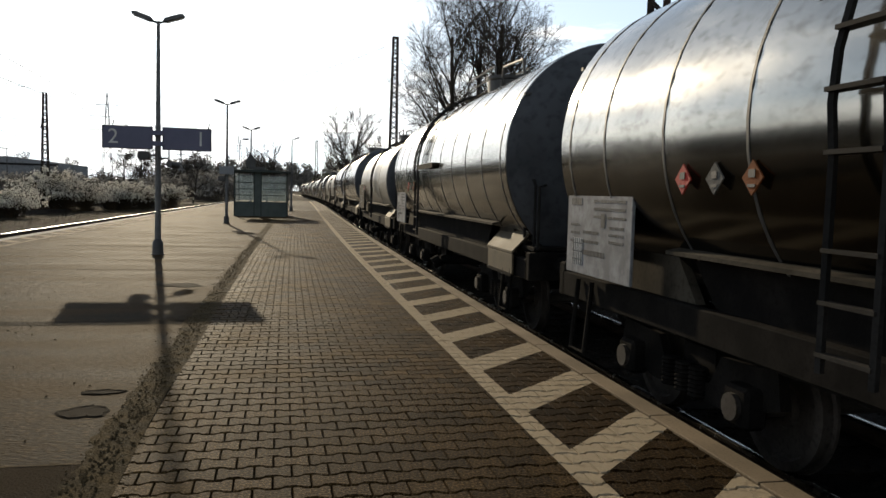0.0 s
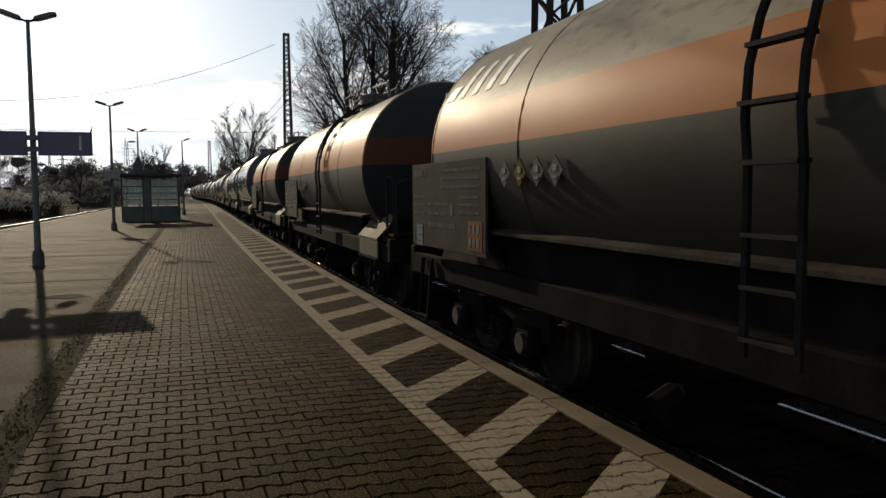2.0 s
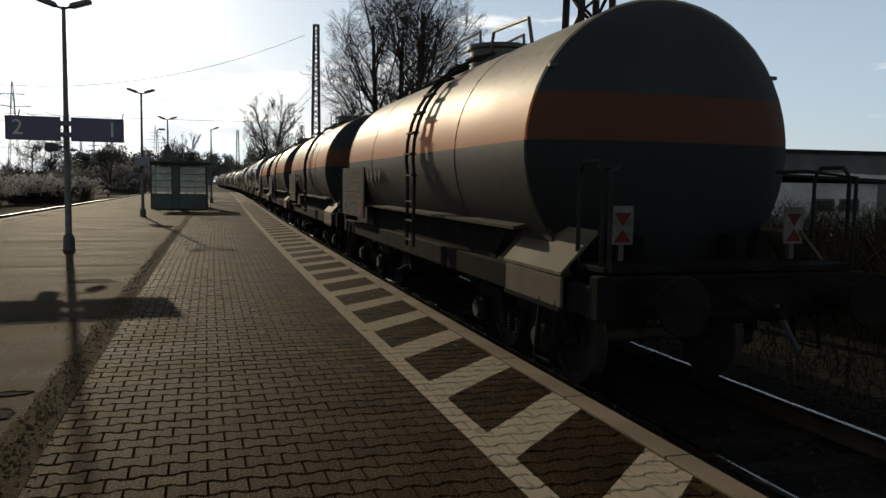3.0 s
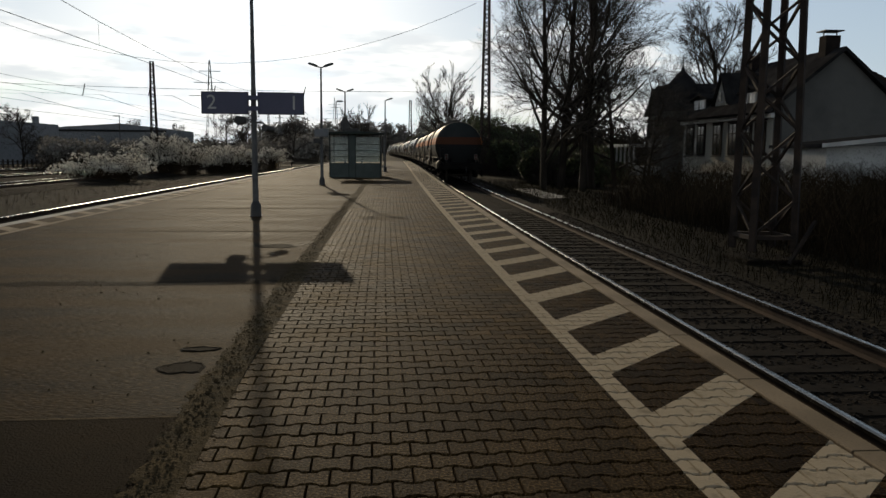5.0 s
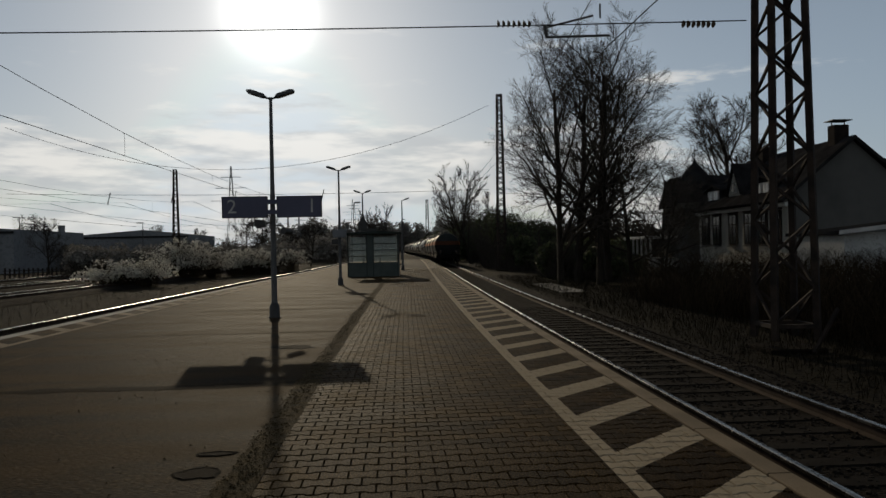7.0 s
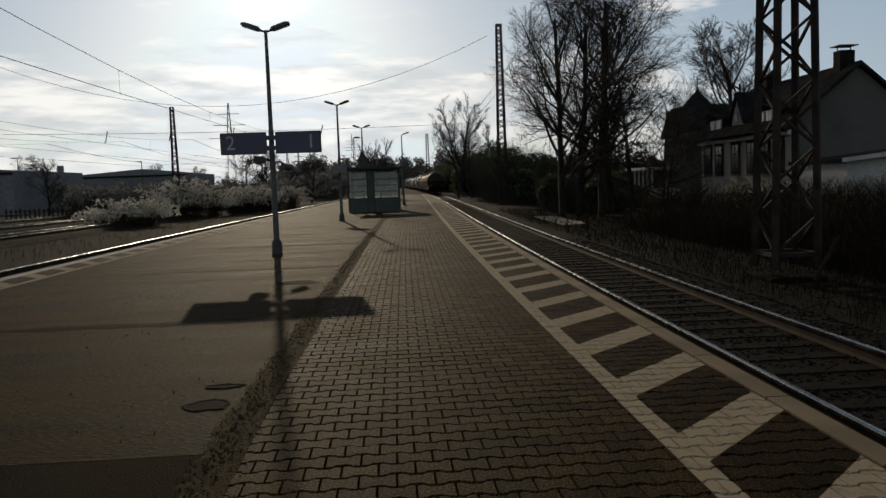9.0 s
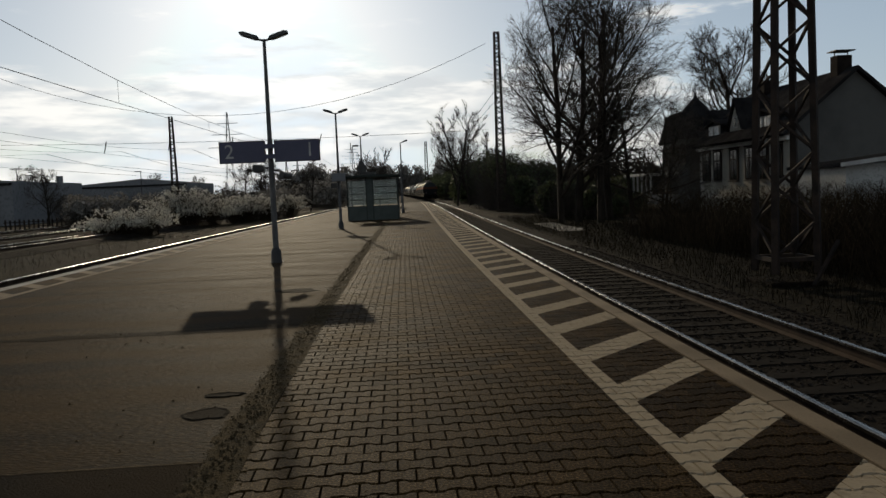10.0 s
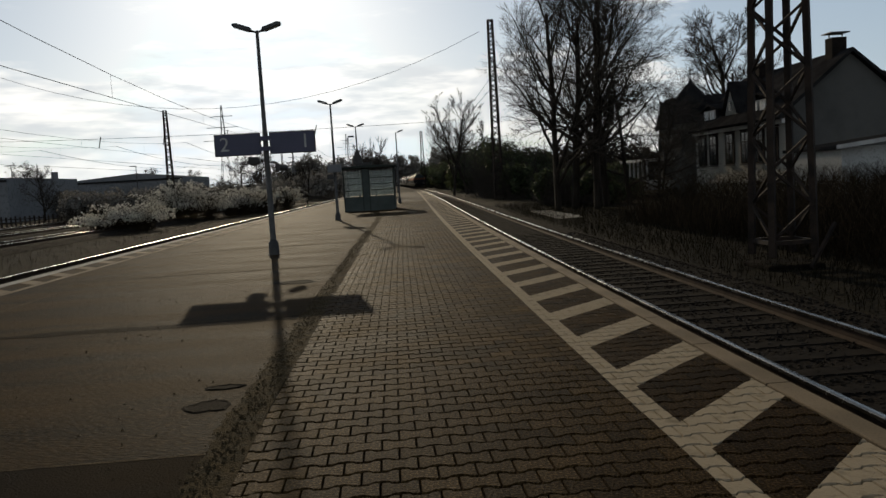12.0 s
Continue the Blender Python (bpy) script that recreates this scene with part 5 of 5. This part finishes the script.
stones = Build()
rng = random.Random(6)
for off, ya, yb, n in ((TRACK_X, 2, 26, 9000), (TRACK2_X, 12, 40, 3000)):
    for _ in range(n):
        o, y = rng.uniform(-1.9, 2.2), rng.uniform(ya, yb)
        if off == TRACK_X and o < -1.55:
            continue
        zz = -.548 if abs(o) < 1.7 else -.548 - (abs(o) - 1.7) * .3
        p, s = on_line(off + o, y, zz), rng.uniform(.018, .04)
        u = Vector((rng.gauss(0, 1), rng.gauss(0, 1), rng.gauss(0, .6))).normalized()
        w = u.orthogonal().normalized()
        q = u.cross(w) * rng.uniform(.6, 1)
        stones.add([p + u * s, p + w * s, p + q * s, p - u * s, p - w * s, p - q * s], [(0, 1, 2), (0, 2, 4), (0, 4, 5), (0, 5, 1), (3, 2, 1), (3, 4, 2), (3, 5, 4), (3, 1, 5)])
tagged(part("ballast_stones", stones, M_STONE), "loose grey-brown ballast stones", "ballast", kind="stuff")

# ---- the goods train ----
TANK_R, TANK_Z, TANK_L, PITCH = 1.45, 2.30, 5.15, 13.35
SPEED, TAIL_AT, TAIL_T = 21.0, 5.6, 3.0       # the last tank's rear end is at y = TAIL_AT at TAIL_T seconds


def arc(r, a0, a1, y, n=9, tz=TANK_Z):
    """Points round the tank, angles from the top towards the platform side."""
    return [Vector((-r * math.sin(radians(a0 + (a1 - a0) * i / n)), y, tz + r * math.cos(radians(a0 + (a1 - a0) * i / n)))) for i in range(n + 1)]


def bars(b, x, y0, y1, z, h, n, rng):
    """A row of lettering shown as plain bars on a face towards -x; y runs towards the right as it is read."""
    y = y0
    w = (y0 - y1) / n
    for k in range(n):
        ww = w * rng.uniform(.45, .8)
        b.box((x, y - w * k - ww / 2, z), (.004, ww, h))


def tank_wagon(kind, last=False):
    paint = {"orange": M_ORANGE, "alu": M_ALU, "cream": M_CREAM}[kind]
    label = {"orange": "grimy tank wagon with an orange band round the tank", "alu": "silver clad tank wagon with bolted hoops", "cream": "grimy cream tank wagon"}[kind]
    rng = random.Random({"orange": 1, "alu": 2, "cream": 3}[kind] + last)
    t = thing("tank_wagon", pose(0, 0, 0), label, "tank wagon", "wagons of the goods train")
    r, L, tz = (1.55, 5.95, 2.45) if kind == "alu" else (TANK_R, TANK_L, TANK_Z)
    bz, bh = (1.58, .80) if kind == "alu" else (1.76, .98)
    ladder_y = 1.2 if kind == "alu" else -0.85
    bf, bb_len = (5.55, 1.5) if kind == "alu" else (5.55, 2.45)
    prof = [(.02, -L), (r * .45, -L + .03), (r * .75, -L + .10), (r * .92, -L + .2), (r, -L + .36), (r, L - .36), (r * .92, L - .2), (r * .75, L - .10), (r * .45, L - .03), (.02, L)]
    if kind == "orange":
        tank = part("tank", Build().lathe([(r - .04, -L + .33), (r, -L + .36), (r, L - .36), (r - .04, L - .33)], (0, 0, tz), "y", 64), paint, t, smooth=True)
        part("tank_end", Build().lathe(prof[:4] + [(r - .005, -L + .36), (r - .05, -L + .37)], (0, 0, tz), "y", 64), M_TANKEND, tank, "slate dished end with a dull orange band, shade in its colour", smooth=True)
        part("tank_end", Build().lathe([(r - .05, L - .37), (r - .005, L - .36)] + prof[6:], (0, 0, tz), "y", 64), M_TANKEND, tank, "slate dished end with a dull orange band, shade in its colour", smooth=True)
    else:
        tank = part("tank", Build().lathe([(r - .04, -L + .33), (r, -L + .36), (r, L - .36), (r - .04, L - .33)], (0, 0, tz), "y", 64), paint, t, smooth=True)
        part("tank_end", Build().lathe(prof[:4] + [(r - .005, -L + .36), (r - .05, -L + .37)], (0, 0, tz), "y", 64), M_DARKEND, tank, "dark dished end", smooth=True)
        part("tank_end", Build().lathe([(r - .05, L - .37), (r - .005, L - .36)] + prof[6:], (0, 0, tz), "y", 64), M_DARKEND, tank, "dark dished end", smooth=True)
    hoops = [-5.34, -4.3, -3.2, -2.1, -1.0, .1, 1.1, 2.3, 3.4, 4.5, 5.34] if kind == "alu" else [-4.79, 4.79, -2.6, 2.4]
    for y in hoops:
        part("hoop", Build().lathe([(r + .001, -.016), (r + .007, -.013), (r + .007, .013), (r + .001, .016)], (0, y, tz), "y", 48), M_DARKSTEEL if kind == "alu" else paint, tank, smooth=True)
    # seams across the dished ends
    for y, s in ((-L, -1), (L, 1)):
        part("end_seam", Build().box((0, y - s * .30, tz + r * .52), (r * 1.72, .05, .035)), M_DARKSTEEL, tank)
    # filling dome, walkway and rails on top
    top = tz + r
    part("dome", Build().lathe([(.46, -.15), (.46, .20), (.50, .22), (.50, .28), (.1, .33)], (0, -.2, top), "z", 20), M_DARKSTEEL, t, "dark filling dome", smooth=True)
    walkway = part("walkway", Build().box((0, .9, top + .05), (.75, 2.6, .05)), M_UNDER, t, "grated walkway", bevel=.008)
    for y in (-.3, .9, 2.1):
        for x in (-.35, .35):
            part("rail_post", Build().rod((x, y, top + .05), (x, y, top + .48), .02, n=6), M_DARKSTEEL, walkway)
    for x in (-.35, .35):
        part("top_rail", Build().pipe([(x, -.3, top + .48), (x, 2.1, top + .48)], .02).pipe([(x, -.3, top + .28), (x, 2.1, top + .28)], .014), M_DARKSTEEL, walkway)
    part("safety_bow", Build().pipe([(-.3, -2.2, top - .05), (-.3, -2.05, top + .34), (-.3, -.75, top + .40), (-.3, -.6, top + .05)], .026), M_DARKSTEEL, t)
    # ladder that follows the curve of the tank, on both sides
    for s in (1, -1):
        b = Build()
        for y in (-.16, .22):
            pts = [Vector((p.x * s, p.y, p.z)) for p in arc(r + .10, 14, 100, y + ladder_y, tz=tz)] + [Vector((-(r + .08) * s, y + ladder_y, 1.05))]
            b.pipe(pts, .026, 5)
        lad = part("ladder", b, M_LADDER, t, "dark steel ladder")
        for a in range(22, 101, 11):
            p = arc(r + .10, a, a, 0, 1, tz=tz)[0]
            part("rung", Build().box((p.x * s, .03 + ladder_y, p.z), (.22 if a < 50 else .09, .40, .025)), M_LADDER, lad)
        for z in (1.15, 1.42, 1.69):
            part("rung", Build().box((-(r + .08) * s, .03 + ladder_y, z), (.06, .40, .022)), M_LADDER, lad)
    if kind == "alu":
        part("side_step", Build().box((-r - .05, ladder_y - 1.1, 2.5), (.14, 1.8, .05)).box((-r - .10, ladder_y - 1.1, 2.455), (.03, 1.8, .05)), M_SILL, t, "bright narrow step")
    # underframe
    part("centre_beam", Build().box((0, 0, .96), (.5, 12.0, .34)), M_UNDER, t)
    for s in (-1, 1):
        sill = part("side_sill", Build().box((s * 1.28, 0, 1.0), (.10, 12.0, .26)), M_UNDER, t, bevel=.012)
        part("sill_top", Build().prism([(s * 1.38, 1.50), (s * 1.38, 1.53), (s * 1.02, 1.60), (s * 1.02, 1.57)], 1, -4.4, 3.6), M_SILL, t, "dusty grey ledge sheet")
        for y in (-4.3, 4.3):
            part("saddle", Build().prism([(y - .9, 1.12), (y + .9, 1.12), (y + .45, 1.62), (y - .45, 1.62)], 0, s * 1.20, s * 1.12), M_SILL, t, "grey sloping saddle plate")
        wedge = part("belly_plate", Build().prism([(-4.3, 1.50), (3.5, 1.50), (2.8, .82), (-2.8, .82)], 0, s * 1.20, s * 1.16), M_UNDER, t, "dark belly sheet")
        side = part("side_sheet", Build().box((s * 1.38, -4.9, 1.02), (.03, 1.3, .28)), M_TAN, t, "dusty tan side sheet", bevel=.008)
        part("sloping_sheet", Build().prism([(s * 1.40, 1.17), (s * 1.40, 1.20), (s * 1.06, 1.56), (s * 1.06, 1.52)], 1, -5.55, -4.2), M_TAN, side)
        part("sheet_rim", Build().box((s * 1.398, -4.9, .88), (.02, 1.3, .04)), M_UNDER, side)
        part("step_iron", Build().pipe([(s * 1.36, -5.45, 1.1), (s * 1.42, -5.45, .40), (s * 1.42, -5.1, .40), (s * 1.36, -5.1, 1.1)], .024), M_UNDER, t)
        part("step_iron", Build().pipe([(s * 1.36, 5.45, 1.1), (s * 1.42, 5.45, .40), (s * 1.42, 5.1, .40), (s * 1.36, 5.1, 1.1)], .024), M_UNDER, t)
        # lettered board near the front end
        board = part("lettered_board", Build().box((s * 1.45, bf - bb_len / 2, bz), (.03, bb_len, bh)), M_PALEBOARD if kind == "alu" else M_BOARD, t, "grey board with rows of small lettering", bevel=.004)
        bb = Build()
        face = s * 1.467
        for z, y0, y1, n, h in ((2.15, 4.6, 3.62, 9, .06), (2.06, 4.6, 3.62, 9, .06), (1.97, 4.6, 3.62, 8, .05), (2.14, 5.4, 5.0, 3, .14), (1.86, 5.4, 5.05, 3, .05), (1.76, 5.4, 5.05, 3, .05), (1.66, 5.4, 5.05, 3, .05), (1.78, 4.95, 4.4, 5, .06), (1.67, 4.95, 4.4, 5, .06), (1.54, 4.95, 4.2, 7, .10), (1.86, 4.1, 3.65, 4, .05), (1.78, 4.1, 3.65, 4, .05), (1.70, 4.1, 3.65, 4, .05)):
            bars(bb, face, bf - .1 - (5.4 - y0) * (bb_len - .2) / 1.8, bf - .1 - (5.4 - y1) * (bb_len - .2) / 1.8, bz + (z - 1.76) * bh / .98, h * bh * .6, n * 2, rng)
        tagged(part("lettering", bb, M_FADED if kind == "orange" else M_BLACK, board, "rows of small faded marks"), kind="stuff")
        if kind == "orange":
            plate = part("hazard_plate", Build().box((face, bf - bb_len + .28, 1.47), (.006, .38, .30)), M_ORANGEPLATE, board, "orange plate with two rows of marks")
            pb = Build()
            for z in (1.54, 1.40):
                bars(pb, s * 1.472, bf - bb_len + .44, bf - bb_len + .12, z, .09, 3, rng)
            part("marks", pb, M_BLACK, plate)
        part("small_plate", Build().box((face, bf - bb_len * .6, 1.72), (.006, .09, .13)), M_PLACARD, board)
        grid = part("paper_holder", Build().box((face, bf - .3, 1.40), (.006, .24, .26)), M_TRIM, board, "white paper behind a wire grid")
        lines = Build()
        for q in range(5):
            lines.box((s * 1.472, bf - .40 + q * .05, 1.40), (.004, .008, .26))
        for q in range(3):
            lines.box((s * 1.4725, bf - .3, 1.32 + q * .08), (.004, .24, .008))
        tagged(part("wire_grid", lines, M_BLACK, grid), kind="stuff")
        # placards on the tank side
        for k, (col, y) in enumerate(((M_PLACARD if kind == "orange" else M_RED, 2.62), (M_YELLOW if kind == "orange" else M_PLACARD, 2.29), (M_PLACARD if kind == "orange" else M_ORANGEPLATE, 1.95), (M_PLACARD, 1.62))):
            if kind != "orange" and k == 3:
                continue
            y += 0 if kind == "orange" else .46 - .09 * k
            zc, a = 2.08, (.125 if kind == "orange" else .11)
            off = math.sqrt(max(0, (r + .012) ** 2 - (zc - tz) ** 2)) + .03
            d = part("placard", Build().add([(s * off, y - a, zc), (s * off, y, zc + a), (s * off, y + a, zc), (s * off, y, zc - a), (s * (off - .012), y - a, zc), (s * (off - .012), y, zc + a), (s * (off - .012), y + a, zc), (s * (off - .012), y, zc - a)],
                     [(0, 1, 2, 3), (4, 5, 6, 7), (0, 1, 5, 4), (1, 2, 6, 5), (2, 3, 7, 6), (3, 0, 4, 7)]), col, t, "diamond-shaped placard")
            part("symbol", Build().box((s * (off + .004), y, zc + .025), (.004, .07, .05)).box((s * (off + .004), y, zc - .05), (.004, .08, .02)), M_BLACK, d)
    if kind == "alu":
        pl = Build()
        a0, a1 = arc(r + .012, 40, 66, 1.9, 6, tz=tz), arc(r + .012, 40, 66, 1.6, 6, tz=tz)
        pl.add(a0 + a1, [(i, i + 1, i + 8, i + 7) for i in range(6)])
        plate = part("curved_plate", pl, M_PLACARD, t, "pale framed plate on the tank's shoulder")
        a0, a1 = arc(r + .016, 43, 51, 1.85, 3, tz=tz), arc(r + .016, 43, 51, 1.65, 3, tz=tz)
        part("mark", Build().add(a0 + a1, [(i, i + 1, i + 5, i + 4) for i in range(3)]), M_BLACK, plate)
        a0, a1 = arc(r + .016, 54, 63, 1.83, 3, tz=tz), arc(r + .016, 54, 63, 1.67, 3, tz=tz)
        part("mark", Build().add(a0 + a1, [(i, i + 1, i + 5, i + 4) for i in range(3)]), M_STREAKS, plate)
    if kind == "orange":
        for s in (1, -1):
            # a square dot and four leaning strokes
            for y, wide, a0, a1, slant in ((4.52, .26, 57, 64, .10), (4.14, .15, 48, 64, .12), (3.76, .15, 48, 64, .12), (3.38, .15, 48, 64, .12), (3.00, .15, 48, 64, .12)):
                edge0 = [Vector((p.x * s, y + wide / 2 + slant * (i / 3 - .5), p.z)) for i, p in enumerate(arc(r + .006, a0, a1, 0, 3, tz=tz))]
                edge1 = [Vector((p.x, p.y - wide, p.z)) for p in edge0]
                part("emblem_stroke", Build().add(edge0 + edge1, [(i, i + 1, i + 5, i + 4) for i in range(3)]), M_EMBLEM, tank, "worn cream stroke of a painted emblem")
    # brake rigging and tanks below
    part("brake_cylinder", Build().rod((.35, -1.6, .62), (.35, -.6, .62), .2, n=14), M_UNDER, t, smooth=True)
    part("air_tank", Build().rod((-.5, .3, .62), (-.5, 1.6, .62), .17, n=14), M_UNDER, t, smooth=True)
    part("outlet_pipe", Build().rod((-1.25, 0.3, .58), (1.25, 0.3, .58), .09, n=10).rod((-1.25, .3, .58), (-1.4, .3, .5), .12, n=10), M_UNDER, t)
    # bogies
    for yb in (-3.75, 3.75):
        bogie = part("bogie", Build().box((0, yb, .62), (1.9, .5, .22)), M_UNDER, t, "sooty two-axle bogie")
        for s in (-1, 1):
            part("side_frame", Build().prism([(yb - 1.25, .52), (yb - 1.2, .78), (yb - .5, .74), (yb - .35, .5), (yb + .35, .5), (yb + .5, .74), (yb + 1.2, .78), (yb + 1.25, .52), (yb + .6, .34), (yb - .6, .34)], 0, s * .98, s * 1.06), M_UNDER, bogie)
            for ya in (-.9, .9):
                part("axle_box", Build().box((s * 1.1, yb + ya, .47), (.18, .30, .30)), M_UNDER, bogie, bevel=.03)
                part("axle_cap", Build().rod((s * 1.18, yb + ya, .47), (s * 1.23, yb + ya, .47), .10, n=12), M_WHEEL, bogie)
            sp = Build()
            for i in range(7):
                for dy in (-.22, 0, .22):
                    sp.lathe([(.07, 0), (.085, .015), (.07, .03)], (s * 1.08, yb + dy, .36 + i * .035), "z", 8)
            tagged(part("spring", sp, M_UNDER, bogie), kind="stuff")
        for ya in (-.9, .9):
            w = Build()
            for s in (-1, 1):
                w.lathe([(.06, s * .80), (.14, s * .81), (.16, s * .775), (.37, s * .775), (.39, s * .82), (.46, s * .815), (.462, s * .735), (.488, s * .725), (.488, s * .70), (.06, s * .70)], (0, yb + ya, .46), "x", 28)
            w.rod((-.95, yb + ya, .46), (.95, yb + ya, .46), .075, n=10)
            part("wheelset", w, M_WHEEL, bogie, "worn steel wheelset", smooth=True)
    # ends: headstock, buffers, coupling, hoses, handrails
    for e in (-1, 1):
        part("headstock", Build().box((0, e * 6.02, 1.04), (2.66, .16, .36)), M_UNDER, t, bevel=.015)
        part("end_platform", Build().box((0, e * 5.75, 1.26), (2.5, .55, .05)), M_UNDER, t, bevel=.008)
        for s in (-1, 1):
            buf = part("buffer", Build().rod((s * .875, e * 6.08, 1.05), (s * .875, e * 6.44, 1.05), .13, .11, 14), M_UNDER, t, smooth=True)
            part("buffer_head", Build().lathe([(.05, -.05), (.22, -.03), (.23, .0), (.2, .03), (.02, .05)], (s * .875, e * 6.58, 1.05), "y", 22), M_UNDER, buf, smooth=True)
            part("buffer_stem", Build().rod((s * .875, e * 6.42, 1.05), (s * .875, e * 6.57, 1.05), .075, n=12), M_WHEEL, buf)
            part("end_handrail", Build().pipe([(s * 1.2, e * 6.02, 1.25), (s * 1.2, e * 6.02, 2.05), (s * .95, e * 5.70, 2.1), (s * .95, e * 5.3, 2.1)], .02), M_LADDER, t)
        for s in (-1, 1):
            part("end_bow", Build().pipe([(s * 1.22, e * 5.50, 1.25), (s * 1.22, e * 5.50, 2.05), (s * 1.22, e * 5.58, 2.14), (s * 1.22, e * 5.84, 2.14), (s * 1.22, e * 5.92, 2.05), (s * 1.22, e * 5.92, 1.25)], .02), M_LADDER, t)
        part("coupling", Build().pipe([(0, e * 6.1, 1.04), (0, e * 6.4, .92), (0, e * 6.62, .98)], .05), M_UNDER, t)
        part("air_hose", Build().pipe([(.35, e * 6.1, .95), (.36, e * 6.3, .70), (.30, e * 6.45, .62)], .028), M_BLACK, t)
        for s in (-.55, .55):
            part("saddle_end", Build().box((s, e * 4.9, 1.2), (.12, .9, .6)), M_UNDER, t)
    if last:
        for s in (-1, 1):
            tail = part("tail_plate", Build().box((s * .9 + .1, -5.5, 1.6), (.21, .02, .34)), M_PLACARD, t, "white and red tail marker plate")
            part("red_triangles", Build().add([(s * .9 + .015, -5.514, 1.45), (s * .9 + .185, -5.514, 1.45), (s * .9 + .1, -5.514, 1.57)], [(0, 1, 2)]).add([(s * .9 + .015, -5.514, 1.71), (s * .9 + .185, -5.514, 1.71), (s * .9 + .1, -5.514, 1.59)], [(0, 1, 2)]), M_TAILRED, tail)
            part("bracket", Build().box((s * .9 + .1, -5.47, 1.36), (.05, .05, .3)), M_DARKSTEEL, tail)
    return t


WAGONS = [tank_wagon("orange", True)]
orange, alu, cream = tank_wagon("orange"), tank_wagon("alu"), tank_wagon("cream")
used = {orange: 0, alu: 0, cream: 0}
for proto in [orange] * 3 + [alu, alu, cream, alu, alu, cream, cream, alu, cream, alu, alu, cream, alu, cream, alu, alu, cream, alu]:
    WAGONS.append(proto if not used[proto] else copy_thing(proto, pose(0, 0, 0)))
    used[proto] += 1


# ---- pavers ----
def wave(u):
    """How far a paver's long edge stands out at u (0 to 1): wide at its ends, narrow at its waist."""
    return .0125 * (1 if u <= .2 or u >= .8 else -1)


def paver_outline(u0=0.0, u1=1.0):
    g, gr = .0032, .0075
    us = [u0] + [u for u in (.2, .3, .7, .8) if u0 < u < u1] + [u1]
    xs = [u * PAVER_L + (g if u == u0 else -g if u == u1 else 0) for u in us]
    lowr = [(x, -wave(u) + gr) for x, u in zip(xs, us)]
    high = [(x, PAVER_W + wave(u) - gr) for x, u in zip(xs, us)]
    return lowr + high[::-1]


def paver_solid(u0=0.0, u1=1.0):
    o = paver_outline(u0, u1)
    n, c = len(o), Vector((PAVER_L * (u0 + u1) / 2, PAVER_W / 2))
    inner = []
    for x, y in o:
        d = c - Vector((x, y))
        inner.append((x + (.004 if d.x > 0 else -.004), y + (.0075 if d.y > 0 else -.0075)))
    v = [(x, y, -.05) for x, y in o] + [(x, y, -.008) for x, y in o] + [(x, y, 0) for x, y in inner]
    f = [tuple(range(2 * n, 3 * n))]
    for k in (0, 1):
        f += [(k * n + i, k * n + (i + 1) % n, (k + 1) * n + (i + 1) % n, (k + 1) * n + i) for i in range(n)]
    return v, f


solid_v, solid_f = paver_solid()
halves = (paver_solid(.5, 1.0), paver_solid(0.0, .5))
me = bpy.data.meshes.new("paver")
me.from_pydata(solid_v, [], solid_f)
me.materials.append(M_PAVER)
me.update()
rest = Build()
rng = random.Random(2)
count = 0
columns = int(round((PAVE_X1 - PAVE_X0) / PAVER_L))
for row in range(-40, 500):
    y = 1.0 + row * PAVER_W
    shift = (row % 2) * PAVER_L / 2
    for c in range(-1 if row % 2 else 0, columns):
        x = PAVE_X0 + c * PAVER_L + shift
        if row % 2 and c in (-1, columns - 1):      # half pieces close the row
            hv, hf = halves[0 if c == -1 else 1]
            if y < 62:
                b0 = on_line(x, y, rng.uniform(-.003, .001))
                rest.add([(b0.x + vx, b0.y + vy, b0.z + vz) for vx, vy, vz in hv], hf)
            continue
        base = on_line(x, y, 0.0015 * noise.noise((x * 1.3, y * 1.3, 0)) * 3 + rng.uniform(-.002, .0015))
        if 2.4 < y < 5.6 and -4.2 < x < -1.2 and count < 300:
            part("paver", me, None, platform, at=Matrix.Translation(base) @ pose(0, 0, 0, rng.uniform(-.5, .5), rng.uniform(-.4, .4), rng.uniform(-.3, .3)))
            count += 1
        elif y < 62:
            tilt = rng.uniform(-.008, .008)
            rest.add([(base.x + vx, base.y + vy, base.z + vz + tilt * (vx - .1)) for vx, vy, vz in solid_v], solid_f)
big = bpy.data.meshes.new("pavers")
big.from_pydata(rest.v, [], rest.f)
big.materials.append(M_PAVER)
ob = part("pavers", big, None, platform, "grey-brown wavy concrete pavers with worn white marks")
tagged(ob, kind="stuff")
part("rear_pavers", strip(PAVE_X0, PAVE_X1, Y0, -5.5, -0.011, -0.002, 2.0), M_PAVER, platform, "grey-brown pavers behind")
part("far_pavers", strip(PAVE_X0, PAVE_X1, 61.9, Y1, -0.011, -0.002, 2.0), M_PAVER, platform, "grey-brown pavers far along the platform")


# ---- what moves ----
def motions():
    for k, wagon in enumerate(WAGONS):
        rows = []
        for i in range(25):
            t = i * 0.5
            y = TAIL_AT + SPEED * (t - TAIL_T) + TANK_L + k * PITCH + (0.2 if k > 3 else 0.0)
            rows.append((t, Matrix.Translation(on_line(TRACK_X, y, RAIL_Z)) @ pose(0, 0, 0, 0, 0, heading(y))))
        walk(wagon, rows)


motions()
